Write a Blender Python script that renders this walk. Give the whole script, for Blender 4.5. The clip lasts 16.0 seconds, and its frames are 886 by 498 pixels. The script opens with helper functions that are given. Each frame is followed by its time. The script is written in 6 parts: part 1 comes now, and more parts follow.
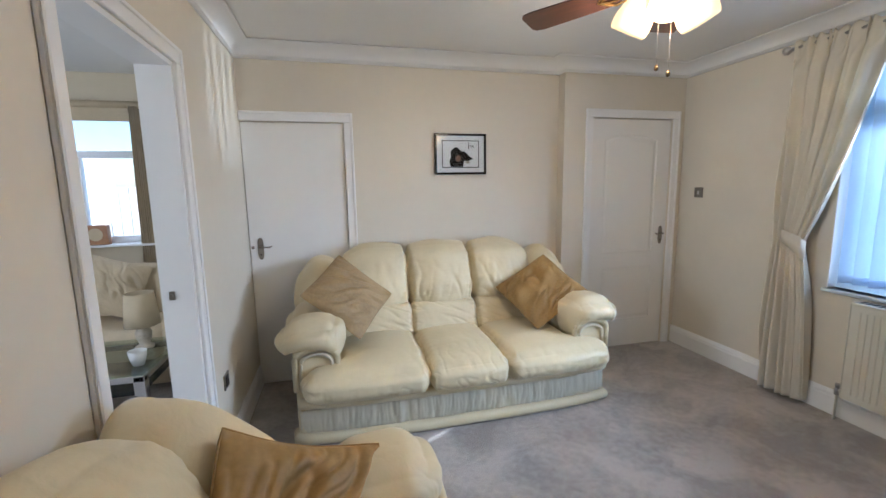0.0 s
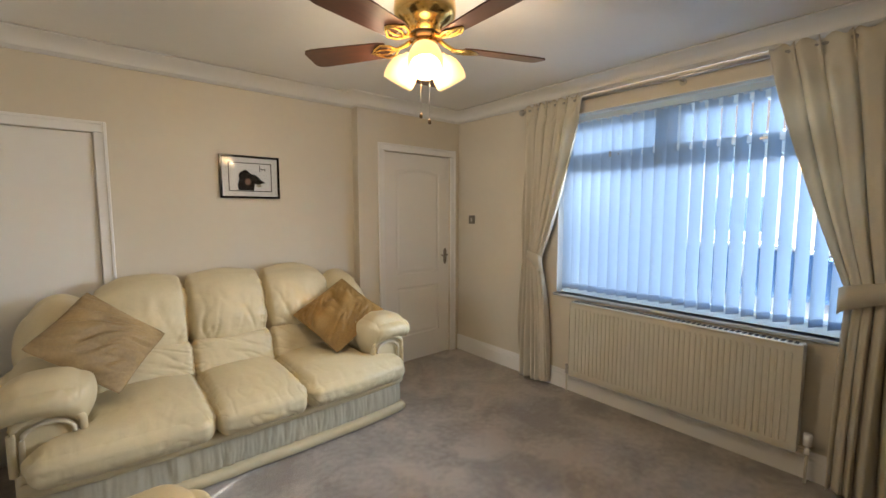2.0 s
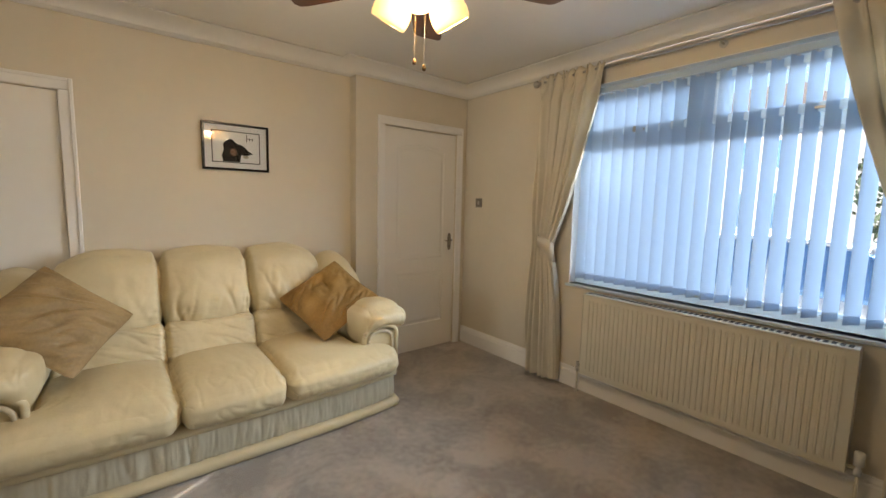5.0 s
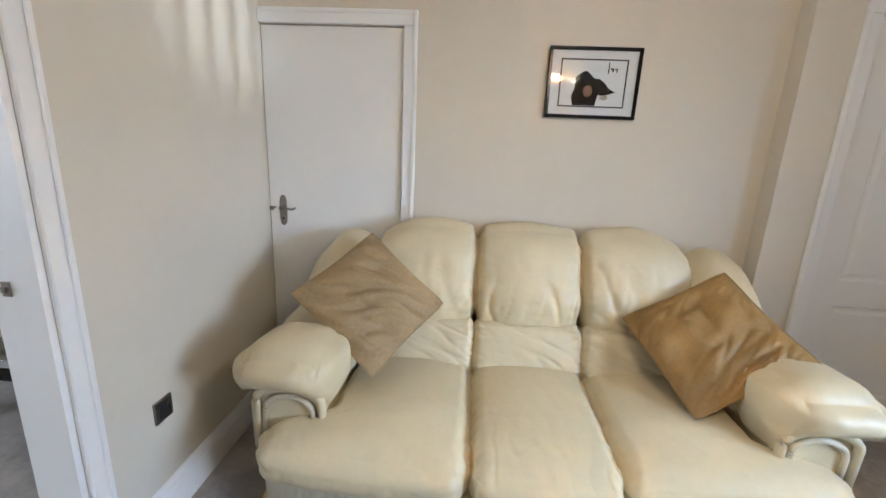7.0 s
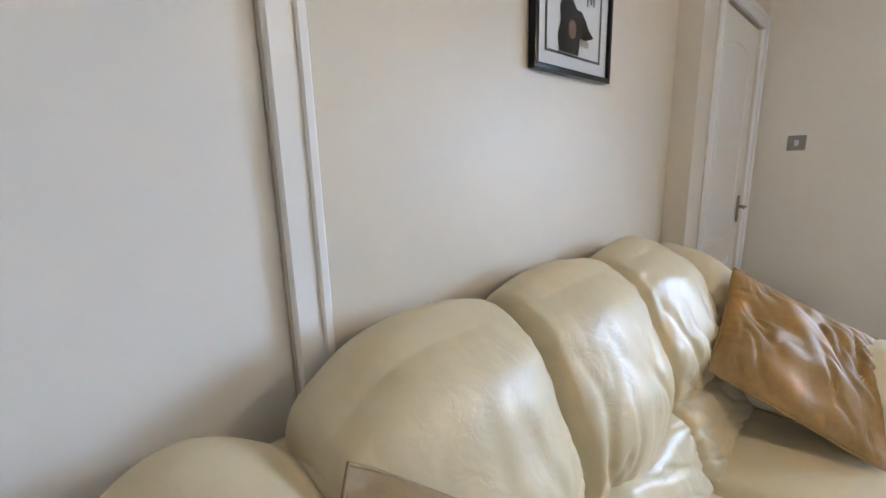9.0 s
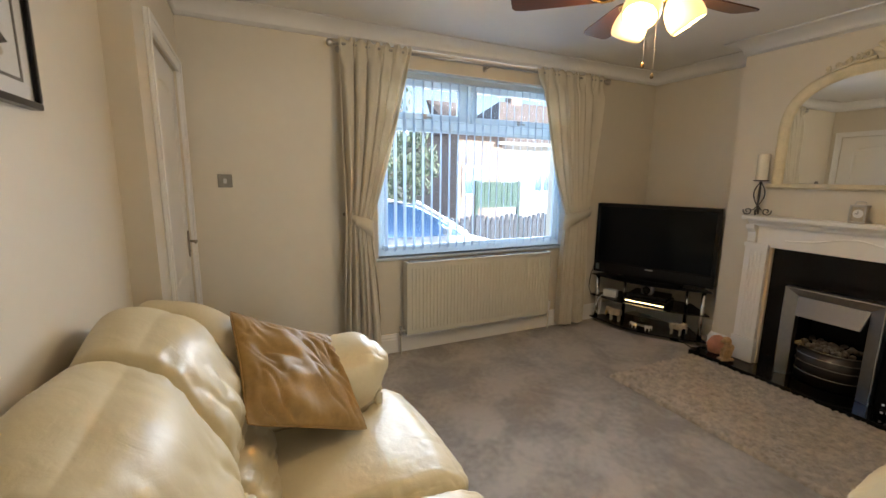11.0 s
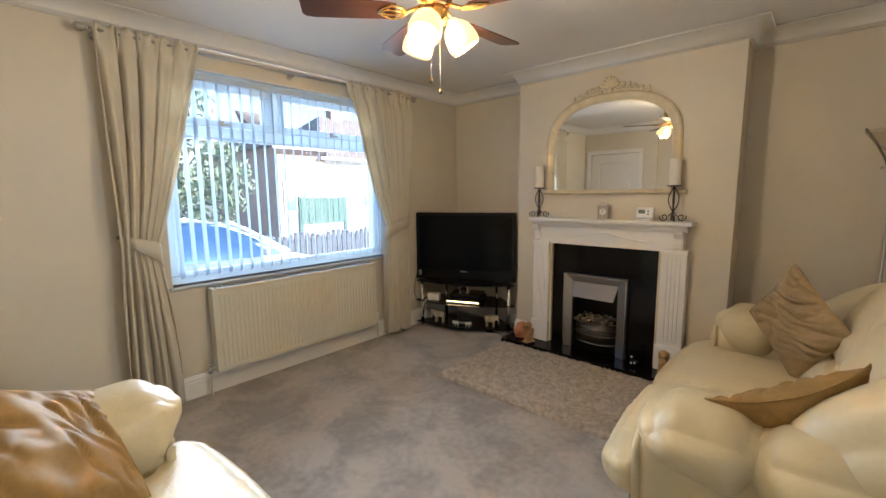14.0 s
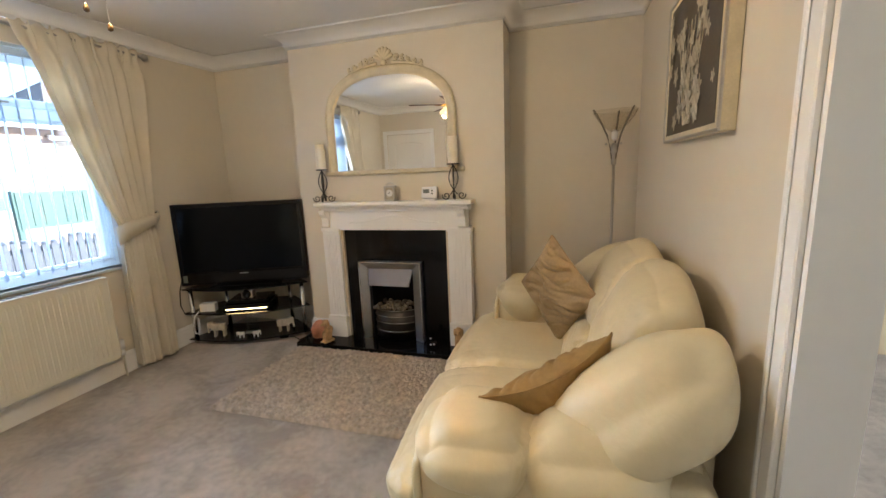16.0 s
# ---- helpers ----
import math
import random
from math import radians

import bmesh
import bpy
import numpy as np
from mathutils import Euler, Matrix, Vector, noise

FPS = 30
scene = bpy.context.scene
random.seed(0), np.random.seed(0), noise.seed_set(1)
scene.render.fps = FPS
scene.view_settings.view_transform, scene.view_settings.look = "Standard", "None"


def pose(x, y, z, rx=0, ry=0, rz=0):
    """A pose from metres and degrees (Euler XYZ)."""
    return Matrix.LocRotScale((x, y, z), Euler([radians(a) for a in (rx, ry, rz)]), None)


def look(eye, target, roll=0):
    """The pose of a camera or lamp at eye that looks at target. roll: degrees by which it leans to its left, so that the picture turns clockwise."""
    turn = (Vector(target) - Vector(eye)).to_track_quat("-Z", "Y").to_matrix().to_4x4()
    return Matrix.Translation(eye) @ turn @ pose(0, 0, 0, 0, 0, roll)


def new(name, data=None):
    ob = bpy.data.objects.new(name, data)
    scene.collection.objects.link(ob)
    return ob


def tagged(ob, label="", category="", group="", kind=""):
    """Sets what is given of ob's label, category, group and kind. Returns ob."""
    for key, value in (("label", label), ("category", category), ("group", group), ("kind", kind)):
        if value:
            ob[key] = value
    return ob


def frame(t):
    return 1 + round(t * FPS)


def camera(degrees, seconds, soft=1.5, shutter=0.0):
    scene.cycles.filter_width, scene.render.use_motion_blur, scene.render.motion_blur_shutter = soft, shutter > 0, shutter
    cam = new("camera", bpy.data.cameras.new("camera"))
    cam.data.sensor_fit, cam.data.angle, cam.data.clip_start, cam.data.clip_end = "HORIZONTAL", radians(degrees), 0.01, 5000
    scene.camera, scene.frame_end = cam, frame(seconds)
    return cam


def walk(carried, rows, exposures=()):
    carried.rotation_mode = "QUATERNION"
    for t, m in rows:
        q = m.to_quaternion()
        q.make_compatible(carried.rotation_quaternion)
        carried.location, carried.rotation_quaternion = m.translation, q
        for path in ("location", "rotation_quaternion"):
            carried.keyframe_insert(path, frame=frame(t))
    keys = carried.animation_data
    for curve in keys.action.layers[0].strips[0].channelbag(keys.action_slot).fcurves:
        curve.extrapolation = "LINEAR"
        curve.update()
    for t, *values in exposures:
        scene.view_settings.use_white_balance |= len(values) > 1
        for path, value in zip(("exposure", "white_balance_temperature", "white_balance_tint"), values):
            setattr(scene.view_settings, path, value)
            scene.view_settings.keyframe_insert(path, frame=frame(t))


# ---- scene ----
cam = camera(93.8, 16.0)
PATH = [
    (0, (0.641, 0.709, 1.489), (1.115, 2.63, 1.198), -1.0),
    (0.5, (0.619, 0.664, 1.513), (1.454, 2.469, 1.299), 1.0),
    (1, (0.614, 0.631, 1.521), (1.654, 2.33, 1.339), 0.6),
    (1.5, (0.631, 0.619, 1.507), (1.818, 2.218, 1.322), 0.3),
    (2, (0.677, 0.592, 1.496), (1.958, 2.118, 1.316), -0.0),
    (2.5, (0.72, 0.554, 1.485), (2.094, 1.997, 1.311), -0.1),
    (3, (0.765, 0.541, 1.481), (2.226, 1.894, 1.295), 0.0),
    (3.2, (0.775, 0.535, 1.466), (2.266, 1.856, 1.283), 0.0),
    (5.3, (0.966, 0.89, 1.403), (2.041, 2.559, 1.158), 2.0),
    (5.5, (1.018, 0.984, 1.41), (1.879, 2.769, 1.144), 3.3),
    (6, (1.157, 1.181, 1.422), (1.532, 3.106, 1.031), 2.9),
    (6.5, (1.136, 1.431, 1.426), (1.262, 3.373, 0.965), 2.6),
    (7, (1.069, 1.841, 1.432), (0.946, 3.779, 0.956), 2.5),
    (7.5, (0.963, 2.28, 1.434), (0.609, 4.176, 0.909), 2.0),
    (8, (0.677, 2.661, 1.385), (0.613, 4.613, 0.954), 0.1),
    (8.5, (0.427, 2.999, 1.339), (0.993, 4.887, 0.995), -1.8),
    (9, (0.423, 3.317, 1.359), (1.77, 4.738, 0.952), -1.7),
    (9.5, (0.474, 3.451, 1.424), (2.288, 4.175, 0.993), -0.8),
    (10, (0.514, 3.525, 1.443), (2.474, 3.566, 1.045), -0.1),
    (10.2, (0.531, 3.558, 1.465), (2.479, 3.331, 1.069), 0.1),
    (12.3, (0.492, 3.555, 1.424), (2.107, 2.41, 1.14), -0.2),
    (12.5, (0.511, 3.544, 1.418), (2.089, 2.347, 1.14), -0.2),
    (13, (0.511, 3.529, 1.405), (2.005, 2.225, 1.143), -0.1),
    (13.5, (0.486, 3.479, 1.429), (1.904, 2.095, 1.158), -0.3),
    (14, (0.491, 3.464, 1.424), (1.815, 1.989, 1.155), -0.6),
    (14.5, (0.485, 3.425, 1.431), (1.709, 1.868, 1.152), -1.0),
    (15, (0.47, 3.342, 1.438), (1.571, 1.701, 1.133), -1.6),
    (15.5, (0.466, 3.196, 1.427), (1.377, 1.448, 1.091), -2.2),
    (16, (0.464, 3.033, 1.412), (1.039, 1.154, 1.04), -2.4),
]
walk(cam, [(t, look(eye, target, roll)) for t, eye, target, roll in PATH], exposures=[
    (0, 2.12, 4900, 10), (0.5, 1.98, 5500, 10), (1.5, 1.8, 5950, 10), (3, 1.97, 6100, 10), (5.3, 1.75, 6400, 10), (6.5, 2.2, 5150, 10), (7.5, 2.18, 5050, 10),
    (8.5, 2.2, 4950, 10), (9.2, 2.12, 4900, 10), (10, 1.85, 6050, 10), (12.3, 2.1, 6100, 10), (14.5, 2.3, 5700, 10), (15.5, 2.45, 5600, 10), (16, 2.55, 5750, 10)])


# ---- light ----
world = bpy.data.worlds.new("sky")
scene.world = world
world.use_nodes = True
wn = world.node_tree.nodes
sky = wn.new("ShaderNodeTexSky")
sky.sky_type, sky.sun_disc, sky.sun_elevation, sky.sun_rotation = "NISHITA", False, radians(20), radians(-119)
wn["Background"].inputs["Strength"].default_value = 0.09
world.node_tree.links.new(sky.outputs[0], wn["Background"].inputs["Color"])

SUN_EL, SUN_AZ = 20.0, 29.0  # the way the light travels, from the rear of the house
sun = new("sun", bpy.data.lights.new("sun", "SUN"))
sun.data.energy, sun.data.angle, sun.data.color = 3.4, radians(0.3), (1.0, 0.95, 0.87)
d = Vector((math.cos(radians(SUN_AZ)), math.sin(radians(SUN_AZ)), -math.tan(radians(SUN_EL))))
sun.matrix_world = look(Vector((0, 0, 6)) - d, Vector((0, 0, 6)))


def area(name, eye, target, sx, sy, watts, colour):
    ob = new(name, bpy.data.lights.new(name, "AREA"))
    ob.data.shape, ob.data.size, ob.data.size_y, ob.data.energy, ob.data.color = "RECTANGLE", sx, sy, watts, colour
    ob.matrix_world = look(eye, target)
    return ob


# daylight of the open sky above the front window, and of the rear window
area("front_daylight", (9.2, 0.6, 3.6), (3.3, 1.75, 1.3), 9.0, 3.0, 440, (0.80, 0.90, 1.0))
# added lamp imitates light thrown back by the sunlit white houses down the street
area("street_fill", (9.6, -2.6, 1.9), (3.67, 1.7, 1.5), 6.5, 3.4, 185, (1.0, 0.96, 0.90))
area("rear_daylight", (-1.6, 5.6, 2.9), (-1.5, 4.6, 1.2), 1.2, 0.8, 8, (1.0, 0.98, 0.95))
# fill lamp added at the unseen side opening to brighten the doorway lining
area("side_fill", (-3.24, 1.85, 1.5), (0.0, 2.5, 1.2), 1.6, 1.1, 20, (1.0, 0.97, 0.92))

# added spot imitates the parked car's sun glint, thrown up through the blind
glint = new("car_glint_spot", bpy.data.lights.new("car_glint_spot", "SPOT"))
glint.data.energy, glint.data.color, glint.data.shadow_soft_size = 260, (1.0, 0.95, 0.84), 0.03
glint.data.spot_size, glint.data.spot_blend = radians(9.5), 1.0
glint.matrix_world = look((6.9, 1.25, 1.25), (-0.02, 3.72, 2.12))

# ---- materials ----
def mat(name, colour, rough=0.6, metal=0.0, spots=0.0, scale=8.0, bump=0.0, bscale=200.0, emit=0.0, sheen=0.0, coat=0.0,
        trans=0.0, dist=0.002, rnd=0.0, stretch=(1, 1, 1), spec=0.5, ramp_at=(0.45, 0.95)):
    m = bpy.data.materials.new(name)
    m.use_nodes = True
    nt = m.node_tree
    b = nt.nodes["Principled BSDF"]
    link = nt.links.new
    b.inputs["Roughness"].default_value = rough
    b.inputs["Metallic"].default_value = metal
    b.inputs["Base Color"].default_value = (*colour, 1)
    b.inputs["Sheen Weight"].default_value = sheen
    b.inputs["Coat Weight"].default_value = coat
    b.inputs["Specular IOR Level"].default_value = spec
    if emit:
        b.inputs["Emission Color"].default_value = (*colour, 1)
        b.inputs["Emission Strength"].default_value = emit
    tc = nt.nodes.new("ShaderNodeTexCoord")
    mp = nt.nodes.new("ShaderNodeMapping")
    mp.inputs["Scale"].default_value = stretch
    link(tc.outputs["Object"], mp.inputs["Vector"])
    if spots:
        n1 = nt.nodes.new("ShaderNodeTexNoise")
        n1.inputs["Scale"].default_value, n1.inputs["Detail"].default_value = scale, 6
        n2 = nt.nodes.new("ShaderNodeTexNoise")
        n2.inputs["Scale"].default_value, n2.inputs["Detail"].default_value = scale * 9, 3
        link(mp.outputs[0], n1.inputs["Vector"])
        link(mp.outputs[0], n2.inputs["Vector"])
        add = nt.nodes.new("ShaderNodeMath")
        add.operation = "MULTIPLY_ADD"
        add.inputs[1].default_value = 0.4
        link(n2.outputs["Fac"], add.inputs[0])
        link(n1.outputs["Fac"], add.inputs[2])
        last = add.outputs[0]
        if rnd:
            oi = nt.nodes.new("ShaderNodeObjectInfo")
            more = nt.nodes.new("ShaderNodeMath")
            more.operation = "MULTIPLY_ADD"
            more.inputs[1].default_value = rnd
            link(oi.outputs["Random"], more.inputs[0])
            link(last, more.inputs[2])
            last = more.outputs[0]
        ramp = nt.nodes.new("ShaderNodeValToRGB")
        ramp.color_ramp.elements[0].position, ramp.color_ramp.elements[1].position = ramp_at
        ramp.color_ramp.elements[0].color = (*[c * (1 - spots) for c in colour], 1)
        ramp.color_ramp.elements[1].color = (*[min(1, c * (1 + spots)) for c in colour], 1)
        link(last, ramp.inputs[0])
        link(ramp.outputs[0], b.inputs["Base Color"])
        rr = nt.nodes.new("ShaderNodeMapRange")
        rr.inputs["To Min"].default_value, rr.inputs["To Max"].default_value = rough * 0.85, min(1, rough * 1.15)
        link(n1.outputs["Fac"], rr.inputs["Value"])
        link(rr.outputs[0], b.inputs["Roughness"])
    if bump:
        nb = nt.nodes.new("ShaderNodeTexNoise")
        nb.inputs["Scale"].default_value, nb.inputs["Detail"].default_value = bscale, 4
        link(mp.outputs[0], nb.inputs["Vector"])
        bp = nt.nodes.new("ShaderNodeBump")
        bp.inputs["Strength"].default_value, bp.inputs["Distance"].default_value = bump, dist
        link(nb.outputs["Fac"], bp.inputs["Height"])
        link(bp.outputs[0], b.inputs["Normal"])
    if trans:
        tr = nt.nodes.new("ShaderNodeBsdfTranslucent")
        tr.inputs["Color"].default_value = (*colour, 1)
        mx = nt.nodes.new("ShaderNodeMixShader")
        mx.inputs[0].default_value = trans
        link(b.outputs[0], mx.inputs[1])
        link(tr.outputs[0], mx.inputs[2])
        link(mx.outputs[0], nt.nodes["Material Output"].inputs["Surface"])
    return m


def creased(m, scale, dist, strength=0.5):
    """Adds broad soft creases under a material's fine grain."""
    nt = m.node_tree
    fine = next(n for n in nt.nodes if n.bl_idname == "ShaderNodeBump")
    tc = next(n for n in nt.nodes if n.bl_idname == "ShaderNodeTexCoord")
    n = nt.nodes.new("ShaderNodeTexNoise")
    n.inputs["Scale"].default_value, n.inputs["Detail"].default_value, n.inputs["Distortion"].default_value = scale, 3, 1.2
    b = nt.nodes.new("ShaderNodeBump")
    b.inputs["Strength"].default_value, b.inputs["Distance"].default_value = strength, dist
    nt.links.new(tc.outputs["Object"], n.inputs["Vector"])
    nt.links.new(n.outputs["Fac"], b.inputs["Height"])
    nt.links.new(b.outputs[0], fine.inputs["Normal"])
    return m


def glass_mat(name, tint, shine=0.08):
    m = bpy.data.materials.new(name)
    m.use_nodes = True
    nt = m.node_tree
    nt.nodes.remove(nt.nodes["Principled BSDF"])
    t = nt.nodes.new("ShaderNodeBsdfTransparent")
    t.inputs["Color"].default_value = (*tint, 1)
    g = nt.nodes.new("ShaderNodeBsdfGlossy")
    g.inputs["Roughness"].default_value = 0.02
    lw = nt.nodes.new("ShaderNodeLayerWeight")
    pw = nt.nodes.new("ShaderNodeMath")
    pw.operation, pw.inputs[1].default_value = "POWER", 4.5
    f = nt.nodes.new("ShaderNodeMath")
    f.operation, f.inputs[1].default_value, f.inputs[2].default_value = "MULTIPLY_ADD", 0.7, shine * 0.4
    mx = nt.nodes.new("ShaderNodeMixShader")
    nt.links.new(lw.outputs["Facing"], pw.inputs[0])
    nt.links.new(pw.outputs[0], f.inputs[0])
    nt.links.new(f.outputs[0], mx.inputs[0])
    nt.links.new(t.outputs[0], mx.inputs[1])
    nt.links.new(g.outputs[0], mx.inputs[2])
    nt.links.new(mx.outputs[0], nt.nodes["Material Output"].inputs["Surface"])
    return m


M_WALL = mat("beige_wall_paint", (0.67, 0.612, 0.505), 0.46, spots=0.03, scale=2.0, bump=0.10, bscale=160)
M_CEIL = mat("white_ceiling_paint", (0.80, 0.79, 0.77), 0.8, spots=0.02, scale=2.0, bump=0.06, bscale=120)
M_TRIM = mat("white_gloss_paint", (0.82, 0.81, 0.79), 0.42, spots=0.02, scale=3.0, bump=0.03, bscale=60)
M_DOOR = mat("white_door_paint", (0.80, 0.78, 0.74), 0.30, spots=0.02, scale=2.0, bump=0.04, bscale=50)
M_UPVC = mat("white_upvc", (0.82, 0.83, 0.84), 0.25, spots=0.01, scale=3.0)
# white plastic, tinted blue and made translucent to imitate the window's glare
M_WINFRAME = mat("glare_tinted_upvc", (0.76, 0.83, 0.87), 0.3, spots=0.01, scale=3.0, trans=0.45)
M_CARPET = mat("taupe_carpet", (0.375, 0.337, 0.30), 0.95, ramp_at=(0.56, 0.84), spots=0.25, scale=2.8, bump=0.9, bscale=420, sheen=0.25, dist=0.006)
for n in M_CARPET.node_tree.nodes:
    if n.bl_idname == "ShaderNodeTexNoise" and n.inputs["Scale"].default_value < 4:
        n.inputs["Distortion"].default_value = 0.8
M_RUG = mat("beige_shag_pile", (0.47, 0.405, 0.33), 0.95, spots=0.40, scale=26, bump=0.8, bscale=300, sheen=0.3, dist=0.008)
M_LEATHER = mat("cream_leather", (0.625, 0.538, 0.345), 0.39, spots=0.05, scale=5.0, bump=0.15, bscale=90, dist=0.003, spec=0.42)
creased(M_LEATHER, 14, 0.010, 0.18)
M_LEATHER_D = mat("cream_leather_apron", (0.58, 0.53, 0.40), 0.42, spots=0.06, scale=6.0, bump=0.3, bscale=90, dist=0.003)
M_PIPING = mat("cream_piping", (0.62, 0.55, 0.40), 0.45, spots=0.05, scale=9)
M_VELVET = mat("gold_velvet", (0.29, 0.175, 0.05), 0.62, spots=0.22, scale=7.0, bump=0.15, bscale=30, sheen=0.0, dist=0.004)
M_VELVET2 = mat("tan_velvet", (0.30, 0.207, 0.095), 0.62, spots=0.22, scale=7.0, bump=0.15, bscale=30, sheen=0.0, dist=0.004)
M_CURTAIN = mat("cream_curtain_cloth", (0.79, 0.74, 0.62), 0.7, spots=0.05, scale=6.0, bump=0.2, bscale=500, trans=0.35, sheen=0.1, dist=0.001)
# white slats; the blue in their colour imitates skylight from behind
M_SLAT = mat("sky_tinted_blind_fabric", (0.66, 0.75, 0.85), 0.7, spots=0.02, scale=20, bump=0.1, bscale=600, trans=0.62, dist=0.0005)
M_STEEL = mat("brushed_steel", (0.52, 0.50, 0.47), 0.32, 1.0, spots=0.05, scale=40)
M_CHROME = mat("chrome", (0.75, 0.75, 0.76), 0.10, 1.0)
M_BRONZE = mat("dark_nickel", (0.30, 0.27, 0.23), 0.35, 1.0, spots=0.1, scale=50)
M_PEWTER = mat("dull_pewter", (0.24, 0.22, 0.185), 0.45, 0.7, spots=0.1, scale=40)
M_BRASS = mat("polished_brass", (0.85, 0.60, 0.22), 0.16, 1.0, spots=0.04, scale=30)
M_DARKBRASS = mat("dark_brass", (0.12, 0.08, 0.04), 0.3, 0.8)
M_MAHOG = mat("mahogany_veneer", (0.055, 0.021, 0.013), 0.3, spots=0.35, scale=5.0, stretch=(1, 9, 1), coat=0.3)
M_RAD = mat("white_radiator_enamel", (0.66, 0.64, 0.55), 0.35, spots=0.02, scale=4)
M_BLACKSTONE = mat("black_granite", (0.004, 0.004, 0.0045), 0.10, spots=0.5, scale=90, spec=0.3)
M_BLACK = mat("black_plastic", (0.006, 0.006, 0.007), 0.18, spots=0.1, scale=30, spec=0.25)
M_MATTBLACK = mat("matt_black", (0.015, 0.014, 0.013), 0.6, spots=0.2, scale=20)
M_SCREEN = mat("tv_screen", (0.003, 0.004, 0.006), 0.10, spec=0.15)
M_IRON = mat("black_wrought_iron", (0.02, 0.018, 0.016), 0.5, spots=0.3, scale=60)
M_WAX = mat("white_wax", (0.80, 0.76, 0.66), 0.5, spots=0.03, scale=20)
M_MIRFRAME = mat("cream_painted_frame", (0.66, 0.585, 0.41), 0.45, spots=0.12, scale=14, bump=0.2, bscale=70)
M_GILT = mat("worn_gilt_relief", (0.38, 0.30, 0.18), 0.5, spots=0.3, scale=30, bump=0.3, bscale=60)
M_MIRROR = mat("mirror_silver", (0.86, 0.87, 0.86), 0.0, 1.0)
M_PAPER = mat("white_paper", (0.78, 0.77, 0.75), 0.6, spots=0.02, scale=10)
M_INK = mat("dark_ink", (0.012, 0.010, 0.009), 0.8, spots=0.4, scale=14, spec=0.1)
M_INKBROWN = mat("brown_ink", (0.22, 0.11, 0.06), 0.6, spots=0.4, scale=18)
M_FLOWER = mat("grey_flower_print", (0.42, 0.38, 0.29), 0.6, spots=0.4, scale=30)
M_PAINTBG = mat("dark_print_ground", (0.07, 0.058, 0.042), 0.5, spots=0.4, scale=9)
M_TERRA = mat("terracotta_clay", (0.42, 0.20, 0.09), 0.6, spots=0.3, scale=24, bump=0.3, bscale=80)
M_SALT = mat("pink_salt_rock", (0.62, 0.28, 0.17), 0.5, spots=0.3, scale=14, bump=0.5, bscale=40, trans=0.3)
M_FIGURE = mat("cream_ceramic", (0.50, 0.44, 0.34), 0.4, spots=0.3, scale=20)
M_PEBBLE = mat("grey_pebbles", (0.12, 0.10, 0.08), 0.8, spots=0.3, scale=40, rnd=0.3)
M_SHADE = mat("frosted_glass_lit", (1.0, 0.67, 0.26), 0.4, emit=0.34)
M_BULB = mat("lamp_glow", (1.0, 0.84, 0.5), 0.4, emit=1.6)
M_GLOWBAR = mat("display_glow", (1.0, 0.68, 0.28), 0.4, emit=2.2)
M_FROST = mat("frosted_bowl_glass", (0.60, 0.56, 0.48), 0.35, trans=0.6)
M_LCD = mat("lcd_grey", (0.16, 0.19, 0.17), 0.3)
M_LINEN = mat("cream_linen", (0.58, 0.48, 0.32), 0.85, spots=0.08, scale=10, bump=0.2, bscale=300)
M_BROWNCLOTH = mat("dark_brown_cloth", (0.07, 0.035, 0.025), 0.8, spots=0.2, scale=12)
M_LAMPSHADE = mat("cream_lampshade", (0.78, 0.68, 0.48), 0.8, spots=0.04, scale=30, trans=0.4)
M_GLASS = glass_mat("window_glass", (0.97, 0.98, 0.99))
M_BOWL = glass_mat("hazy_bowl_glass", (0.965, 0.95, 0.92), 0.01)
M_TGLASS = glass_mat("clear_table_glass", (0.86, 0.92, 0.90), 0.2)
M_FGLASS = glass_mat("fire_glass", (0.45, 0.45, 0.46), 0.15)
M_ASPH = mat("grey_driveway", (0.20, 0.195, 0.185), 0.9, spots=0.2, scale=3, bump=0.4, bscale=60)
M_BRICK = mat("pink_brown_render", (0.32, 0.245, 0.21), 0.85, spots=0.2, scale=3, bump=0.3, bscale=30)
M_WHITEHOUSE = mat("white_render", (0.62, 0.61, 0.59), 0.85, spots=0.05, scale=2, bump=0.2, bscale=60)
M_ROOF = mat("brown_roof_tiles", (0.20, 0.165, 0.15), 0.85, spots=0.3, scale=4, bump=0.4, bscale=20)
M_FENCE = mat("dark_fence_paint", (0.05, 0.06, 0.08), 0.6, spots=0.3, scale=10)
M_GREEN = mat("dark_green_panel", (0.05, 0.11, 0.09), 0.6, spots=0.2, scale=6)
M_LEAF = mat("green_leaves", (0.058, 0.082, 0.046), 0.6, spots=0.4, scale=6, rnd=0.2)
M_BARK = mat("tree_bark", (0.14, 0.10, 0.07), 0.9, spots=0.3, scale=12, bump=0.6, bscale=30)
M_CAR = mat("silver_car_paint", (0.74, 0.75, 0.77), 0.22, 0.35, spots=0.02, scale=4, coat=0.6)
# the blue metallic base paints the sky's reflection into the glass
M_SKYGLASS = mat("sky_blue_glass", (0.16, 0.30, 0.52), 0.08, 0.55, spec=1.0)
M_TYRE = mat("rubber_tyre", (0.02, 0.02, 0.02), 0.8, spots=0.2, scale=30)


# ---- mesh helpers ----
def link_mesh(name, bm, m, parent=None, smooth=False):
    me = bpy.data.meshes.new(name)
    bmesh.ops.recalc_face_normals(bm, faces=bm.faces)
    for f in bm.faces:
        f.smooth = smooth
    bm.to_mesh(me)
    bm.free()
    me.materials.append(m)
    ob = new(name, me)
    if parent:
        ob.parent = parent
    return ob


